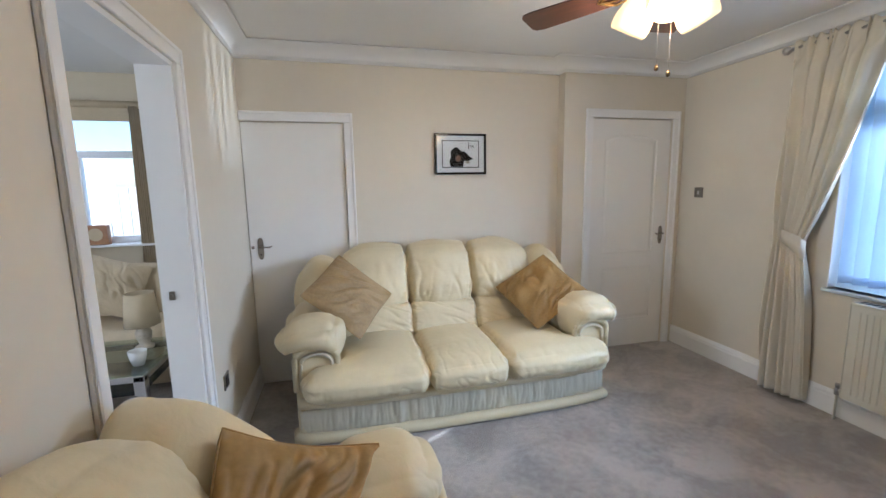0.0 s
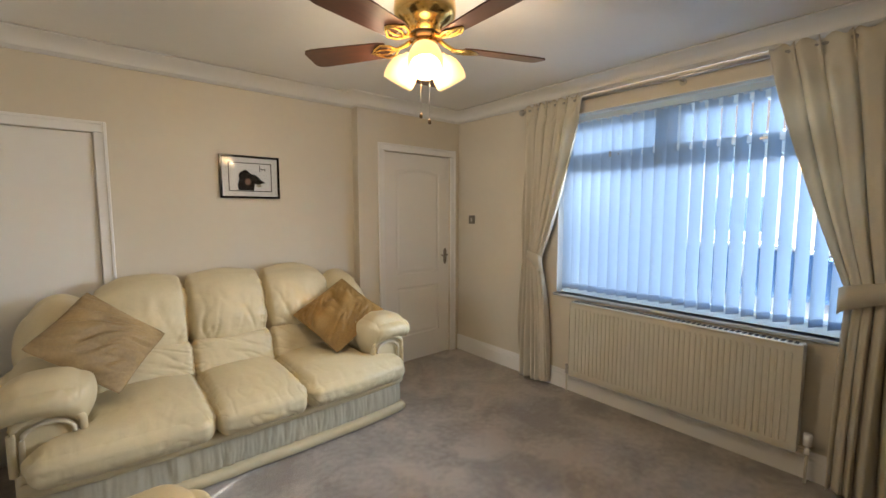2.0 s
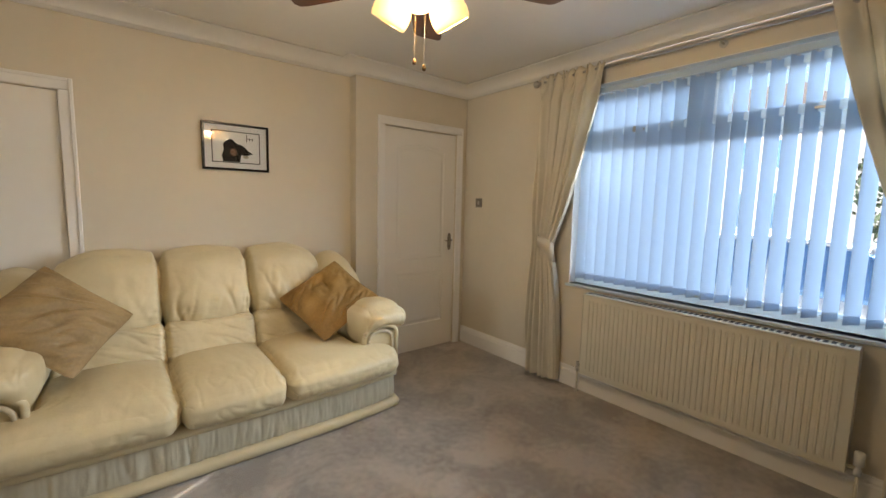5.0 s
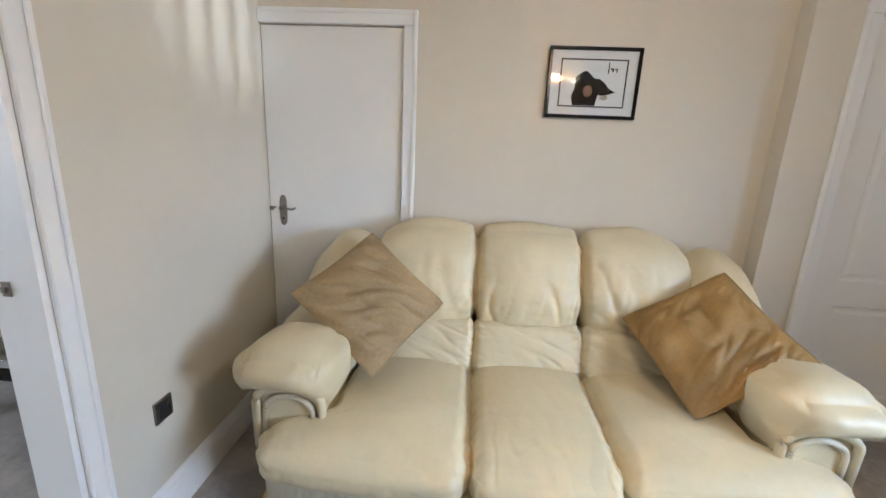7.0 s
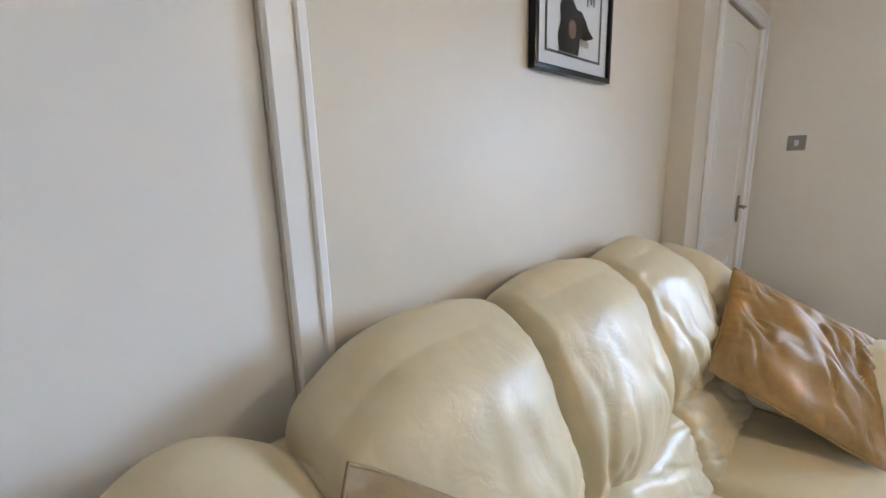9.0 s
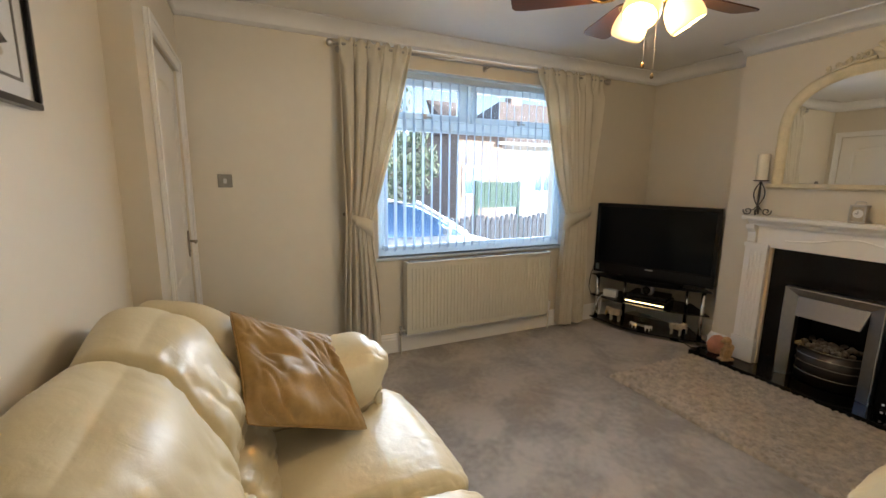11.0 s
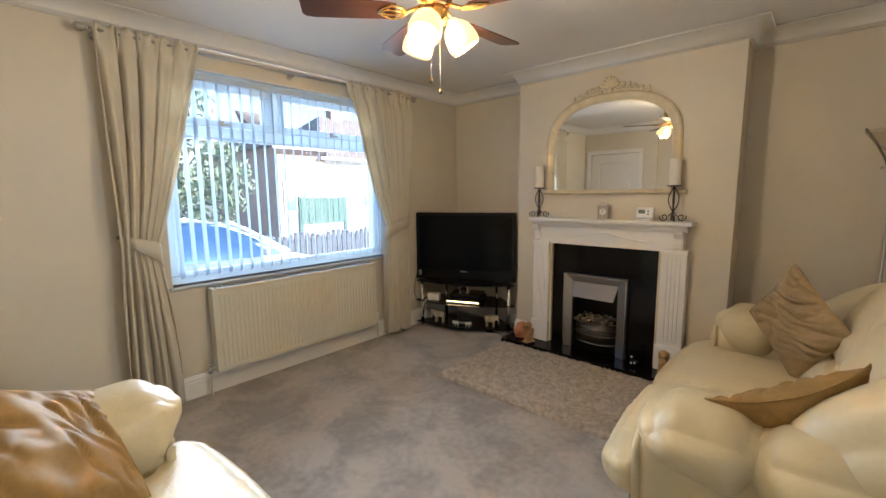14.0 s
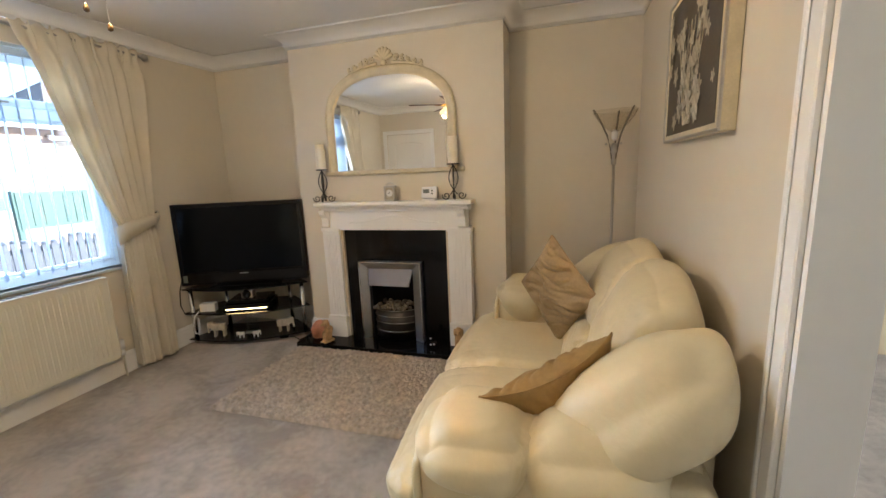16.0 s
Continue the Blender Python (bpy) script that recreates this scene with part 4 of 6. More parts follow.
def cushion(label, m, centre, ux, uy, size, thick, seed, bend=0.0):
    """A square scatter cushion spanned by ux and uy."""
    ux, uy = Vector(ux).normalized(), Vector(uy)
    uy = (uy - ux * uy.dot(ux)).normalized()
    uz = ux.cross(uy)
    m4 = Matrix((ux, uy, uz)).transposed().to_4x4()
    m4.translation = Vector(centre)
    ob = thing("scatter_cushion", label, "cushion", m4, "scatter cushions")
    bm = bmesh.new()
    n = 72
    off = Vector((seed * 2.3, seed * 1.1, 0))
    sheets = []
    for side in (1, -1):
        g = []
        for i in range(n + 1):
            row = []
            for j in range(n + 1):
                u, v = 2 * i / n - 1, 2 * j / n - 1
                k = 1 - 0.07 * (1 - v * v) * abs(u) ** 3
                l = 1 - 0.07 * (1 - u * u) * abs(v) ** 3
                t = ((1 - abs(u) ** 2.6) * (1 - abs(v) ** 2.6)) ** 0.7
                ed = t ** 0.8
                q = Vector((u * 2.2, v * 2.2, side)) + off
                fan = 3.4 * (0.8 * u + 0.5 * v) + 0.9 * noise.noise(q * 0.5) + seed
                deep = max(0.0, min(1.0, 0.55 + 1.3 * noise.noise(q * 0.6 + Vector((3, 1, 0)))))
                cr = 0.016 * noise.noise(q * 0.7) + 0.012 * noise.noise(q * 1.3) - 0.026 * deep * crease(fan * 0.8, (0.5 * u - 0.8 * v) * 0.7, seed, 0.3) - 0.010 * crease(fan * 1.5 + 4, (0.5 * u - 0.8 * v) * 1.1, seed + 3, 0.25)
                cr += 0.010 * abs(v) ** 4 * noise.noise(Vector((u * 11, v, seed))) + 0.009 * abs(u) ** 4 * noise.noise(Vector((v * 11, u, seed)))
                z = side * (thick / 2 * t + 1.3 * cr * ed) + bend * (u * u - 0.3)
                tip = 1 - 0.05 * abs(u * v) ** 5
                row.append(bm.verts.new((u * k * tip * size / 2, v * l * tip * size / 2, z)))
            g.append(row)
        sheets.append(g)
        for i in range(n):
            for j in range(n):
                q = (g[i][j], g[i + 1][j], g[i + 1][j + 1], g[i][j + 1])
                bm.faces.new(q if side > 0 else q[::-1])
    bmesh.ops.remove_doubles(bm, verts=bm.verts, dist=0.0005)
    part("cover", bm, m, ob, "", True)
    rim = []
    for u, v in [(2 * i / 12 - 1, -1) for i in range(12)] + [(1, 2 * i / 12 - 1) for i in range(12)] + [(1 - 2 * i / 12, 1) for i in range(12)] + [(-1, 1 - 2 * i / 12) for i in range(12)]:
        tip = (1 - 0.05 * abs(u * v) ** 5) * size / 2
        rim.append((u * (1 - 0.07 * (1 - v * v)) * tip, v * (1 - 0.07 * (1 - u * u)) * tip, bend * (u * u - 0.3)))
    part("seam", tube(bmesh.new(), rim, 0.003, 6, True), m, ob, "", True)


cushion("tan velvet cushion leaning on the sofa's arm", M_VELVET2, (0.67, 3.483, 0.79), (0.533, 0.735, 0.419), (-0.759, 0.197, 0.62), 0.48, 0.14, 1, 0.01)
cushion("gold velvet cushion propped against the sofa's arm", M_VELVET, (2.05, 3.43, 0.735), (-0.329, 0.829, 0.453), (-0.879, -0.093, -0.468), 0.495, 0.13, 2, 0.01)
cushion("tan velvet cushion standing on the two-seat sofa", M_VELVET2, (0.52, 0.80, 0.765), (-0.43, 0.45, 0.75), (0.43, -0.45, 0.75), 0.43, 0.13, 3, 0.01)
cushion("tan velvet cushion slumped between seat and arm", M_VELVET, (0.50, 1.665, 0.66), (0.41, 0.13, -0.20), (0.0, -0.77, -0.60), 0.47, 0.17, 4, -0.05)

# ---- fireplace ----
fp = thing("fireplace_surround", "white painted fireplace surround with corbels", "fireplace")
part("mantel_shelf", box(1.13, YB, 1.165, 2.435, 0.125, 1.195, 0.006), M_TRIM, fp)
part("shelf_moulding", sweep(bmesh.new(), [(0, 1.12), (0.10, 1.12), (0.108, 1.135), (0.125, 1.15), (0.13, 1.166), (0, 1.166)], [(2.40, YB), (1.165, YB)][::-1], False), M_TRIM, fp)
part("frieze", box(1.185, YB, 0.965, 2.38, 0.045, 1.122, 0.003, 1), M_TRIM, fp)
pts = [(1.40 + 0.76 * i / 40, 0.046, 1.045 + 0.018 * math.cos((i / 20 - 1) * math.pi) + (0.02 if abs(i / 20 - 1) < 0.55 else 0) * (0.5 + 0.5 * math.cos((i / 20 - 1) / 0.55 * math.pi))) for i in range(41)]
part("carved_line", tube(bmesh.new(), pts, 0.006, 6), M_TRIM, fp, "", True)
for x0, x1 in ((1.16, 1.335), (2.265, 2.42)):
    leg = part("leg", box(x0, YB, 0.04, x1, 0.05, 0.968, 0.003, 1), M_TRIM, fp)
    for k in range(4):
        x = x0 + (x1 - x0) * (0.26 + 0.16 * k)
        part("flute", puff(bmesh.new(), 0.012, 0.008, 0.66, 0.0035, 6, Matrix.Translation((x, 0.052, 0.60))), M_TRIM, leg)
    part("plinth_block", box(x0 - 0.008, YB, 0.04, x1 + 0.008, 0.066, 0.23, 0.005), M_TRIM, leg)
    part("cap_block", box(x0 - 0.006, YB, 0.955, x1 + 0.006, 0.058, 0.985, 0.003), M_TRIM, leg)
    c = (x0 + x1) / 2 + (0.03 if x0 > 2 else -0.03)
    bm = bmesh.new()
    prof = [(0.045, 0.99), (0.06, 0.985), (0.075, 1.0), (0.07, 1.03), (0.075, 1.07), (0.105, 1.10), (0.115, 1.13), (0.045, 1.13)]
    l = [bm.verts.new((c - 0.028, y, z)) for y, z in prof]
    r = [bm.verts.new((c + 0.028, y, z)) for y, z in prof]
    bm.faces.new(l)
    bm.faces.new(r[::-1])
    for i in range(len(prof)):
        j = (i + 1) % len(prof)
        bm.faces.new((l[i], l[j], r[j], r[i]))
    part("corbel", bm, M_TRIM, fp)
M_SLIP = mat("pale_stone_slip", (0.66, 0.58, 0.45), 0.5, spots=0.1, scale=10)
part("inner_slip", box(1.335, YB, 0.04, 1.358, 0.02, 0.967), M_SLIP, fp)
part("inner_slip", box(2.245, YB, 0.04, 2.265, 0.02, 0.967), M_SLIP, fp)
bp = thing("fire_back_panel", "polished black granite back panel of the fireplace", "fireplace panel")
part("side_slab", box(1.358, YB, 0.04, 1.60, -0.006, 0.964), M_BLACKSTONE, bp)
part("side_slab", box(2.08, YB, 0.04, 2.245, -0.006, 0.964), M_BLACKSTONE, bp)
part("top_slab", box(1.60, YB, 0.68, 2.08, -0.006, 0.964), M_BLACKSTONE, bp)
he = thing("hearth", "polished black granite hearth slab on the floor", "hearth")
part("slab", box(0.93, YB, 0.0, 2.645, 0.245, 0.04, 0.004), M_BLACKSTONE, he)

fire = thing("electric_fire", "brushed steel electric fire with pebble bed", "electric fire")
FX, FX2, FZ = 1.572, 2.112, 0.706
bm = bmesh.new()
w = 0.075
outer = [(FX, 0.042), (FX, FZ), (FX2, FZ), (FX2, 0.042)]
inner = [(FX + w, 0.042), (FX + w, FZ - w * 0.8), (FX2 - w, FZ - w * 0.8), (FX2 - w, 0.042)]
vo = [bm.verts.new((x, 0.052, z)) for x, z in outer]
vi = [bm.verts.new((x, 0.028, z)) for x, z in inner]
vb = [bm.verts.new((x, -0.005, z)) for x, z in outer]
vd = [bm.verts.new((x, -0.02, z)) for x, z in inner]
for i in range(3):
    for a, b in ((vo, vi), (vb, vo), (vi, vd)):
        bm.faces.new((a[i], a[i + 1], b[i + 1], b[i]))
part("steel_trim", bm, mat("grey_brushed_steel", (0.36, 0.36, 0.37), 0.34, 1.0, spots=0.06, scale=40), fire, "brushed steel surround")
bm = bmesh.new()
for x in (FX + 0.004, FX2 - 0.004):
    cyl(bm, (x, 0.05, 0.045), (x, 0.05, FZ), 0.005, seg=8)
cyl(bm, (FX, 0.05, FZ - 0.004), (FX2, 0.05, FZ - 0.004), 0.005, seg=8)
part("edge_bead", bm, M_CHROME, fire)
bm = bmesh.new()
hv = [(FX + w, 0.02, FZ - w * 0.8), (FX2 - w, 0.02, FZ - w * 0.8), (FX2 - w - 0.02, 0.085, FZ - 0.19), (FX + w + 0.02, 0.085, FZ - 0.19)]
top = [bm.verts.new(p) for p in hv]
bot = [bm.verts.new((p[0], p[1] - 0.02, p[2] - 0.004)) for p in hv]
bm.faces.new(top)
bm.faces.new(bot[::-1])
for i in range(4):
    bm.faces.new((top[i], top[(i + 1) % 4], bot[(i + 1) % 4], bot[i]))
part("hood", bm, mat("dark_brushed_steel", (0.20, 0.20, 0.21), 0.5, 1.0, spots=0.08, scale=40, stretch=(1, 8, 8)), fire, "brushed steel sloping hood")
bm = box(FX + w, -0.24, 0.045, FX2 - w, -0.23, 0.65)
bx(bm, FX + w - 0.01, -0.23, 0.045, FX + w, -0.012, 0.65)
bx(bm, FX2 - w, -0.23, 0.045, FX2 - w + 0.01, -0.02, 0.65)
bx(bm, FX + w, -0.23, 0.64, FX2 - w, -0.02, 0.65)
bx(bm, FX + w, -0.23, 0.042, FX2 - w, -0.02, 0.05)
part("firebox", bm, mat("soot_black", (0.006, 0.006, 0.006), 0.7, spots=0.3, scale=20, spec=0.2), fire)
bm = bmesh.new()
n = 24
for k, (z0, z1, r) in enumerate(((0.05, 0.30, 0.16),)):
    lo = [bm.verts.new((1.842 + 0.185 * math.sin(radians(-80 + 160 * i / n)), -0.06 + 0.12 * math.cos(radians(-80 + 160 * i / n)), z0)) for i in range(n + 1)]
    hi = [bm.verts.new((v.co.x, v.co.y, z1)) for v in lo]
    for i in range(n):
        bm.faces.new((lo[i], lo[i + 1], hi[i + 1], hi[i]))
g = part("basket_front", bm, mat("dark_bronze_metal", (0.06, 0.052, 0.045), 0.3, 0.8, spots=0.15, scale=12), fire, "", True)
g.modifiers.new("thick", "SOLIDIFY").thickness = 0.004
for z in (0.12, 0.19, 0.245, 0.298):
    pts = [(1.842 + 0.188 * math.sin(radians(-80 + 160 * i / n)), -0.06 + 0.124 * math.cos(radians(-80 + 160 * i / n)), z) for i in range(n + 1)]
    part("basket_band", tube(bmesh.new(), pts, 0.004, 8), M_PEWTER, fire, "", True)
peb = bmesh.new()
random.seed(5)
pb0 = None
for i in range(60):
    x, y = 1.842 + random.uniform(-0.17, 0.17), -0.08 + random.uniform(-0.11, 0.10)
    if pb0 is None:
        bmesh.ops.create_icosphere(peb, subdivisions=2, radius=0.02)
        for v in peb.verts:
            v.co *= 1 + 0.25 * noise.noise(v.co * 60)
        pb0 = part("pebble", peb, M_PEBBLE, fire, "", True)
        pb0.matrix_basis = at(x, y, 0.30)
    else:
        share("pebble", pb0, fire, at(x, y, 0.29 + random.uniform(0, 0.025), random.uniform(0, 360), random.uniform(0, 360)) @ Matrix.Diagonal((random.uniform(0.7, 1.2), 1, random.uniform(0.6, 1), 1)))

# arched mirror
mirror = thing("overmantel_mirror", "arched cream-framed mirror with a carved crest", "mirror")
MX0, MX1, MZ0, MZS, MZT = 1.255, 2.335, 1.425, 1.80, 2.205


def arch_pts(inset, n=48):
    x0, x1, z0 = MX0 + inset, MX1 - inset, MZ0 + inset * 0.2
    c, w, h = (x0 + x1) / 2, (x1 - x0) / 2, MZT - inset - MZS
    pts = [(x0, z0)]
    for i in range(n + 1):
        a = math.pi - math.pi * i / n
        ca, sa = math.cos(a), math.sin(a)
        pts.append((c + w * math.copysign(abs(ca) ** 0.80, ca), MZS + h * abs(sa) ** 0.80))
    return pts + [(x1, z0)]


bm = bmesh.new()
rings = [[bm.verts.new((x, YB + y, z)) for x, z in arch_pts(i)] for i, y in ((0.0, 0.002), (0.0, 0.022), (0.012, 0.034), (0.030, 0.030), (0.045, 0.018), (0.058, 0.026), (0.068, 0.016), (0.070, 0.004))]
for a, b in zip(rings, rings[1:]):
    for i in range(len(a) - 1):
        bm.faces.new((a[i], a[i + 1], b[i + 1], b[i]))
part("frame", bm, M_MIRFRAME, mirror, "", True)
bm = bmesh.new()
bm.faces.new([bm.verts.new((x, YB + 0.006, z)) for x, z in arch_pts(0.066)])
gl = part("glass", bm, M_MIRROR, mirror, "silvered mirror glass")
gl.modifiers.new("thick", "SOLIDIFY").thickness = 0.002
part("base_rail", sweep(bmesh.new(), [(0, 1.40), (0.03, 1.40), (0.045, 1.412), (0.038, 1.425), (0.03, 1.436), (0.0, 1.436)], [(1.205, YB), (2.36, YB)], False), M_MIRFRAME, mirror)
cx = (MX0 + MX1) / 2
bm = bmesh.new()
for k in range(7):
    a = radians(-66 + 22 * k)
    tip = Vector((cx + 0.085 * math.sin(a), 0, 2.228 + 0.115 * math.cos(a)))
    puff(bm, 0.028, 0.028, 0.085, 0.013, 8, Matrix.Translation(((cx + tip.x) / 2, YB + 0.028, (2.232 + tip.z) / 2)) @ pose(0, 0, 0, 0, -66 + 22 * k + 0))
puff(bm, 0.05, 0.03, 0.045, 0.02, 8, Matrix.Translation((cx, YB + 0.03, 2.222)))
part("shell_crest", bm, M_MIRFRAME, mirror, "carved shell crest", True)
for sx in (-1, 1):
    bm = bmesh.new()
    for k in range(5):
        u = 0.10 + 0.048 * k
        z = 2.238 - 0.62 * u ** 2 * 1.0
        sp = [(cx + sx * (u + (0.022 - 0.0025 * k) * (1 - t / 26) * math.cos(t / 26 * 9 + k)), YB + 0.026, z + 0.012 + (0.024 - 0.002 * k) * (1 - t / 26) * math.sin(t / 26 * 9 + k)) for t in range(27)]
        tube(bm, sp, lambda s, k=k: 0.009 - 0.004 * s, 7)
    tube(bm, [(cx + sx * (0.06 + 0.25 * t / 10), YB + 0.022, 2.216 - 0.05 * (t / 10) ** 2) for t in range(11)], lambda s: 0.014 - 0.009 * s, 8)
    part("scroll_carving", bm, M_MIRFRAME, mirror, "carved leaf scrolls", True)

# on the mantel shelf
ZM = 1.195


def spiral(cx, cz, r0, turns, way, start):
    return [(cx + way * r0 * (1 - 0.75 * t / 30) * math.cos(start + turns * 2 * math.pi * t / 30), 0, cz + r0 * (1 - 0.75 * t / 30) * math.sin(start + turns * 2 * math.pi * t / 30)) for t in range(31)]


def candlestick(x):
    c = thing("candle_holder", "black wrought-iron scroll candle holder on the mantel", "candle holder", at(x, 0.045, ZM), "mantel candles")
    for k in range(4):
        bm = bmesh.new()
        a = radians(90 * k + 20)
        cage = [(0.034 * math.sin(math.pi * t / 16), 0, 0.07 + 0.185 * t / 16) for t in range(17)]
        foot = spiral(0.058, 0.032, 0.030, 1.3, -1, math.pi * 0.9)[::-1]
        line = [(px, 0, pz) for px, _, pz in foot]
        tube(bm, [(math.cos(a) * px, math.sin(a) * px, pz) for px, _, pz in cage], 0.0042, 6)
        tube(bm, [(math.cos(a) * px, math.sin(a) * px, max(0.004, pz)) for px, _, pz in line], 0.0044, 6)
        tube(bm, [(math.cos(a) * px, math.sin(a) * px, pz) for px, pz in ((0.0, 0.078), (0.012, 0.058), (0.022, 0.045), (0.03, 0.04))], 0.0044, 6)
        part("scroll", bm, M_IRON, c, "", True)
    part("stem", cyl(bmesh.new(), (0, 0, 0.03), (0, 0, 0.26), 0.003, seg=8), M_IRON, c)
    part("drip_plate", lathe(bmesh.new(), [(0, 0.255), (0.046, 0.258), (0.05, 0.264), (0.046, 0.266), (0, 0.264)], 24), M_IRON, c, "", True)
    k = thing("candle", "thick white pillar candle", "candle", at(x, 0.045, ZM + 0.266), "mantel candles")
    part("wax", lathe(bmesh.new(), [(0, 0), (0.037, 0), (0.038, 0.004), (0.038, 0.186), (0.035, 0.192), (0.02, 0.188), (0, 0.186)], 24), M_WAX, k, "", True)
    part("wick", cyl(bmesh.new(), (0, 0, 0.185), (0.002, 0, 0.20), 0.0012, seg=6), M_MATTBLACK, k)


candlestick(1.275)
candlestick(2.375)
ck = thing("carriage_clock", "small silvery carriage clock with white dial", "clock", at(1.785, 0.045, ZM))
part("case", box(-0.042, -0.03, 0.0, 0.042, 0.03, 0.012, 0.003), M_STEEL, ck)
for sx in (-1, 1):
    part("post", box(sx * 0.037 - 0.006, 0.016, 0.012, sx * 0.037 + 0.006, 0.029, 0.105, 0.002, 1), M_STEEL, ck)
part("top", box(-0.042, -0.03, 0.104, 0.042, 0.03, 0.118, 0.003), M_STEEL, ck)
part("body", box(-0.032, -0.026, 0.012, 0.032, 0.018, 0.104), M_FIGURE, ck)
dial = part("dial", lathe(bmesh.new(), [(0, 0.0), (0.026, 0.0), (0.027, 0.002), (0, 0.0025)], 24, Matrix.Translation((0, 0.019, 0.062)) @ pose(0, 0, 0, -90)), M_PAPER, ck, "white dial")
part("hand", box(-0.0012, 0.0220, 0.060, 0.0012, 0.0226, 0.082), M_MATTBLACK, dial)
part("hand", box(-0.0012, 0.0228, 0.060, 0.014, 0.0234, 0.0625), M_MATTBLACK, dial)
part("carrying_handle", tube(bmesh.new(), [(-0.026, 0, 0.117), (-0.024, 0, 0.135), (0, 0, 0.14), (0.024, 0, 0.135), (0.026, 0, 0.117)], 0.003, 8), M_STEEL, ck, "", True)
th = thing("room_thermostat", "white plastic wireless thermostat with a grey display", "thermostat", at(1.465, 0.05, ZM, 0, 0, -4))
part("stand", box(-0.05, -0.035, 0.0, 0.05, 0.03, 0.014, 0.004), M_UPVC, th)
part("housing", puff(bmesh.new(), 0.125, 0.028, 0.088, 0.008, 8, at(0, 0.0, 0.058, 14)), M_UPVC, th, "", True)
part("display", box(-0.004, 0.0165, 0.052, 0.046, 0.019, 0.082, 0.001, 1), M_LCD, th, "grey display").matrix_basis = at(0, 0.0, 0, 4)
for k in range(2):
    part("button", cyl(bmesh.new(), (-0.028, 0.012, 0.05 + 0.022 * k), (-0.028, 0.020, 0.052 + 0.022 * k), 0.007, seg=12), M_LCD, th)


M_TANCLAY = mat("tan_clay", (0.44, 0.27, 0.12), 0.5, spots=0.35, scale=30, bump=0.3, bscale=80)


def dog_figure(name, x, y, z, turn, size, m, label):
    """A small seated animal ornament, kept to plain rounded forms."""
    bm = bmesh.new()
    for sx, sy, sz, px, py, pz, t in ((0.30, 0.34, 0.62, 0, -0.02, 0.40, 12), (0.26, 0.28, 0.27, 0, 0.06, 0.86, 0), (0.13, 0.20, 0.13, 0, 0.22, 0.82, 0), (0.10, 0.12, 0.5, -0.09, 0.14, 0.25, 0), (0.10, 0.12, 0.5, 0.09, 0.14, 0.25, 0),
                                      (0.08, 0.13, 0.30, -0.15, 0.05, 0.80, 0), (0.08, 0.13, 0.30, 0.15, 0.05, 0.80, 0), (0.40, 0.46, 0.14, 0, -0.02, 0.08, 0), (0.14, 0.24, 0.10, -0.1, 0.2, 0.06, 0), (0.14, 0.24, 0.10, 0.1, 0.2, 0.06, 0)):
        puff(bm, sx * size, sy * size, sz * size, 0.12 * size, 8, Matrix.Translation((px * size, py * size, pz * size)) @ pose(0, 0, 0, t), wrinkle=0.01 * size, freq=40 / size * 0.1)
    ob = link_mesh(name, bm, m, None, True)
    fuse = ob.modifiers.new("fuse", "REMESH")
    fuse.mode, fuse.voxel_size, fuse.use_smooth_shade = "VOXEL", 0.0035, True
    ob.matrix_basis = at(x, y, z, 0, 0, turn)
    return tagged(ob, label, "figurine")


dog_figure("figurine", 2.372, 0.185, 0.04, -20, 0.20, M_TANCLAY, "small brown clay seated ornament on the hearth")
dog_figure("figurine", 1.25, 0.15, 0.04, 15, 0.20, M_TANCLAY, "small brown clay seated ornament beside the fire")
salt = bmesh.new()
bmesh.ops.create_icosphere(salt, subdivisions=4, radius=0.065)
for v in salt.verts:
    v.co *= 1 + 0.22 * noise.noise(v.co * 18) + 0.08 * noise.noise(v.co * 60)
    v.co.z = max(-0.07, v.co.z * 1.25)
o = link_mesh("salt_lamp", salt, M_SALT, None, True)
o.matrix_basis = at(2.505, 0.11, 0.112)
tagged(o, "unlit pink rock salt lamp on the hearth", "salt lamp")
orn = thing("glass_ornament", "small black glass ornament with white spots", "ornament", at(1.47, 0.11, 0.04))
part("body", puff(bmesh.new(), 0.06, 0.05, 0.06, 0.022, 8, Matrix.Translation((0, 0, 0.03))), M_BLACK, orn, "", True)
part("head", puff(bmesh.new(), 0.035, 0.035, 0.035, 0.016, 8, Matrix.Translation((0.012, 0.012, 0.075))), M_BLACK, orn, "", True)
for px, pz in ((-0.012, 0.035), (0.014, 0.03), (0.012, 0.082)):
    part("white_spot", puff(bmesh.new(), 0.013, 0.006, 0.013, 0.0028, 6, Matrix.Translation((px, 0.027 if pz < 0.05 else 0.030, pz))), M_PAPER, orn)

# rug
bm = bmesh.new()
nx, ny = 200, 118
RX0, RX1, RY0, RY1 = 0.98, 2.60, 0.262, 1.20
grid = []
for i in range(nx + 1):
    row = []
    for j in range(ny + 1):
        x, y = RX0 + (RX1 - RX0) * i / nx, RY0 + (RY1 - RY0) * j / ny
        e = min(i, j, nx - i, ny - j)
        z = 0.003 if e == 0 else 0.024 + 0.013 * noise.noise(Vector((x * 46, y * 46, 0))) + random.uniform(-0.006, 0.006)
        jit = random.uniform(-0.005, 0.005)
        row.append(bm.verts.new((x + jit, y + random.uniform(-0.005, 0.005), z)))
    grid.append(row)
for i in range(nx):
    for j in range(ny):
        bm.faces.new((grid[i][j], grid[i + 1][j], grid[i + 1][j + 1], grid[i][j + 1]))
rug = thing("rug", "beige shaggy rectangular rug before the hearth", "rug")
part("rug_top", bm, M_RUG, rug, "", True)
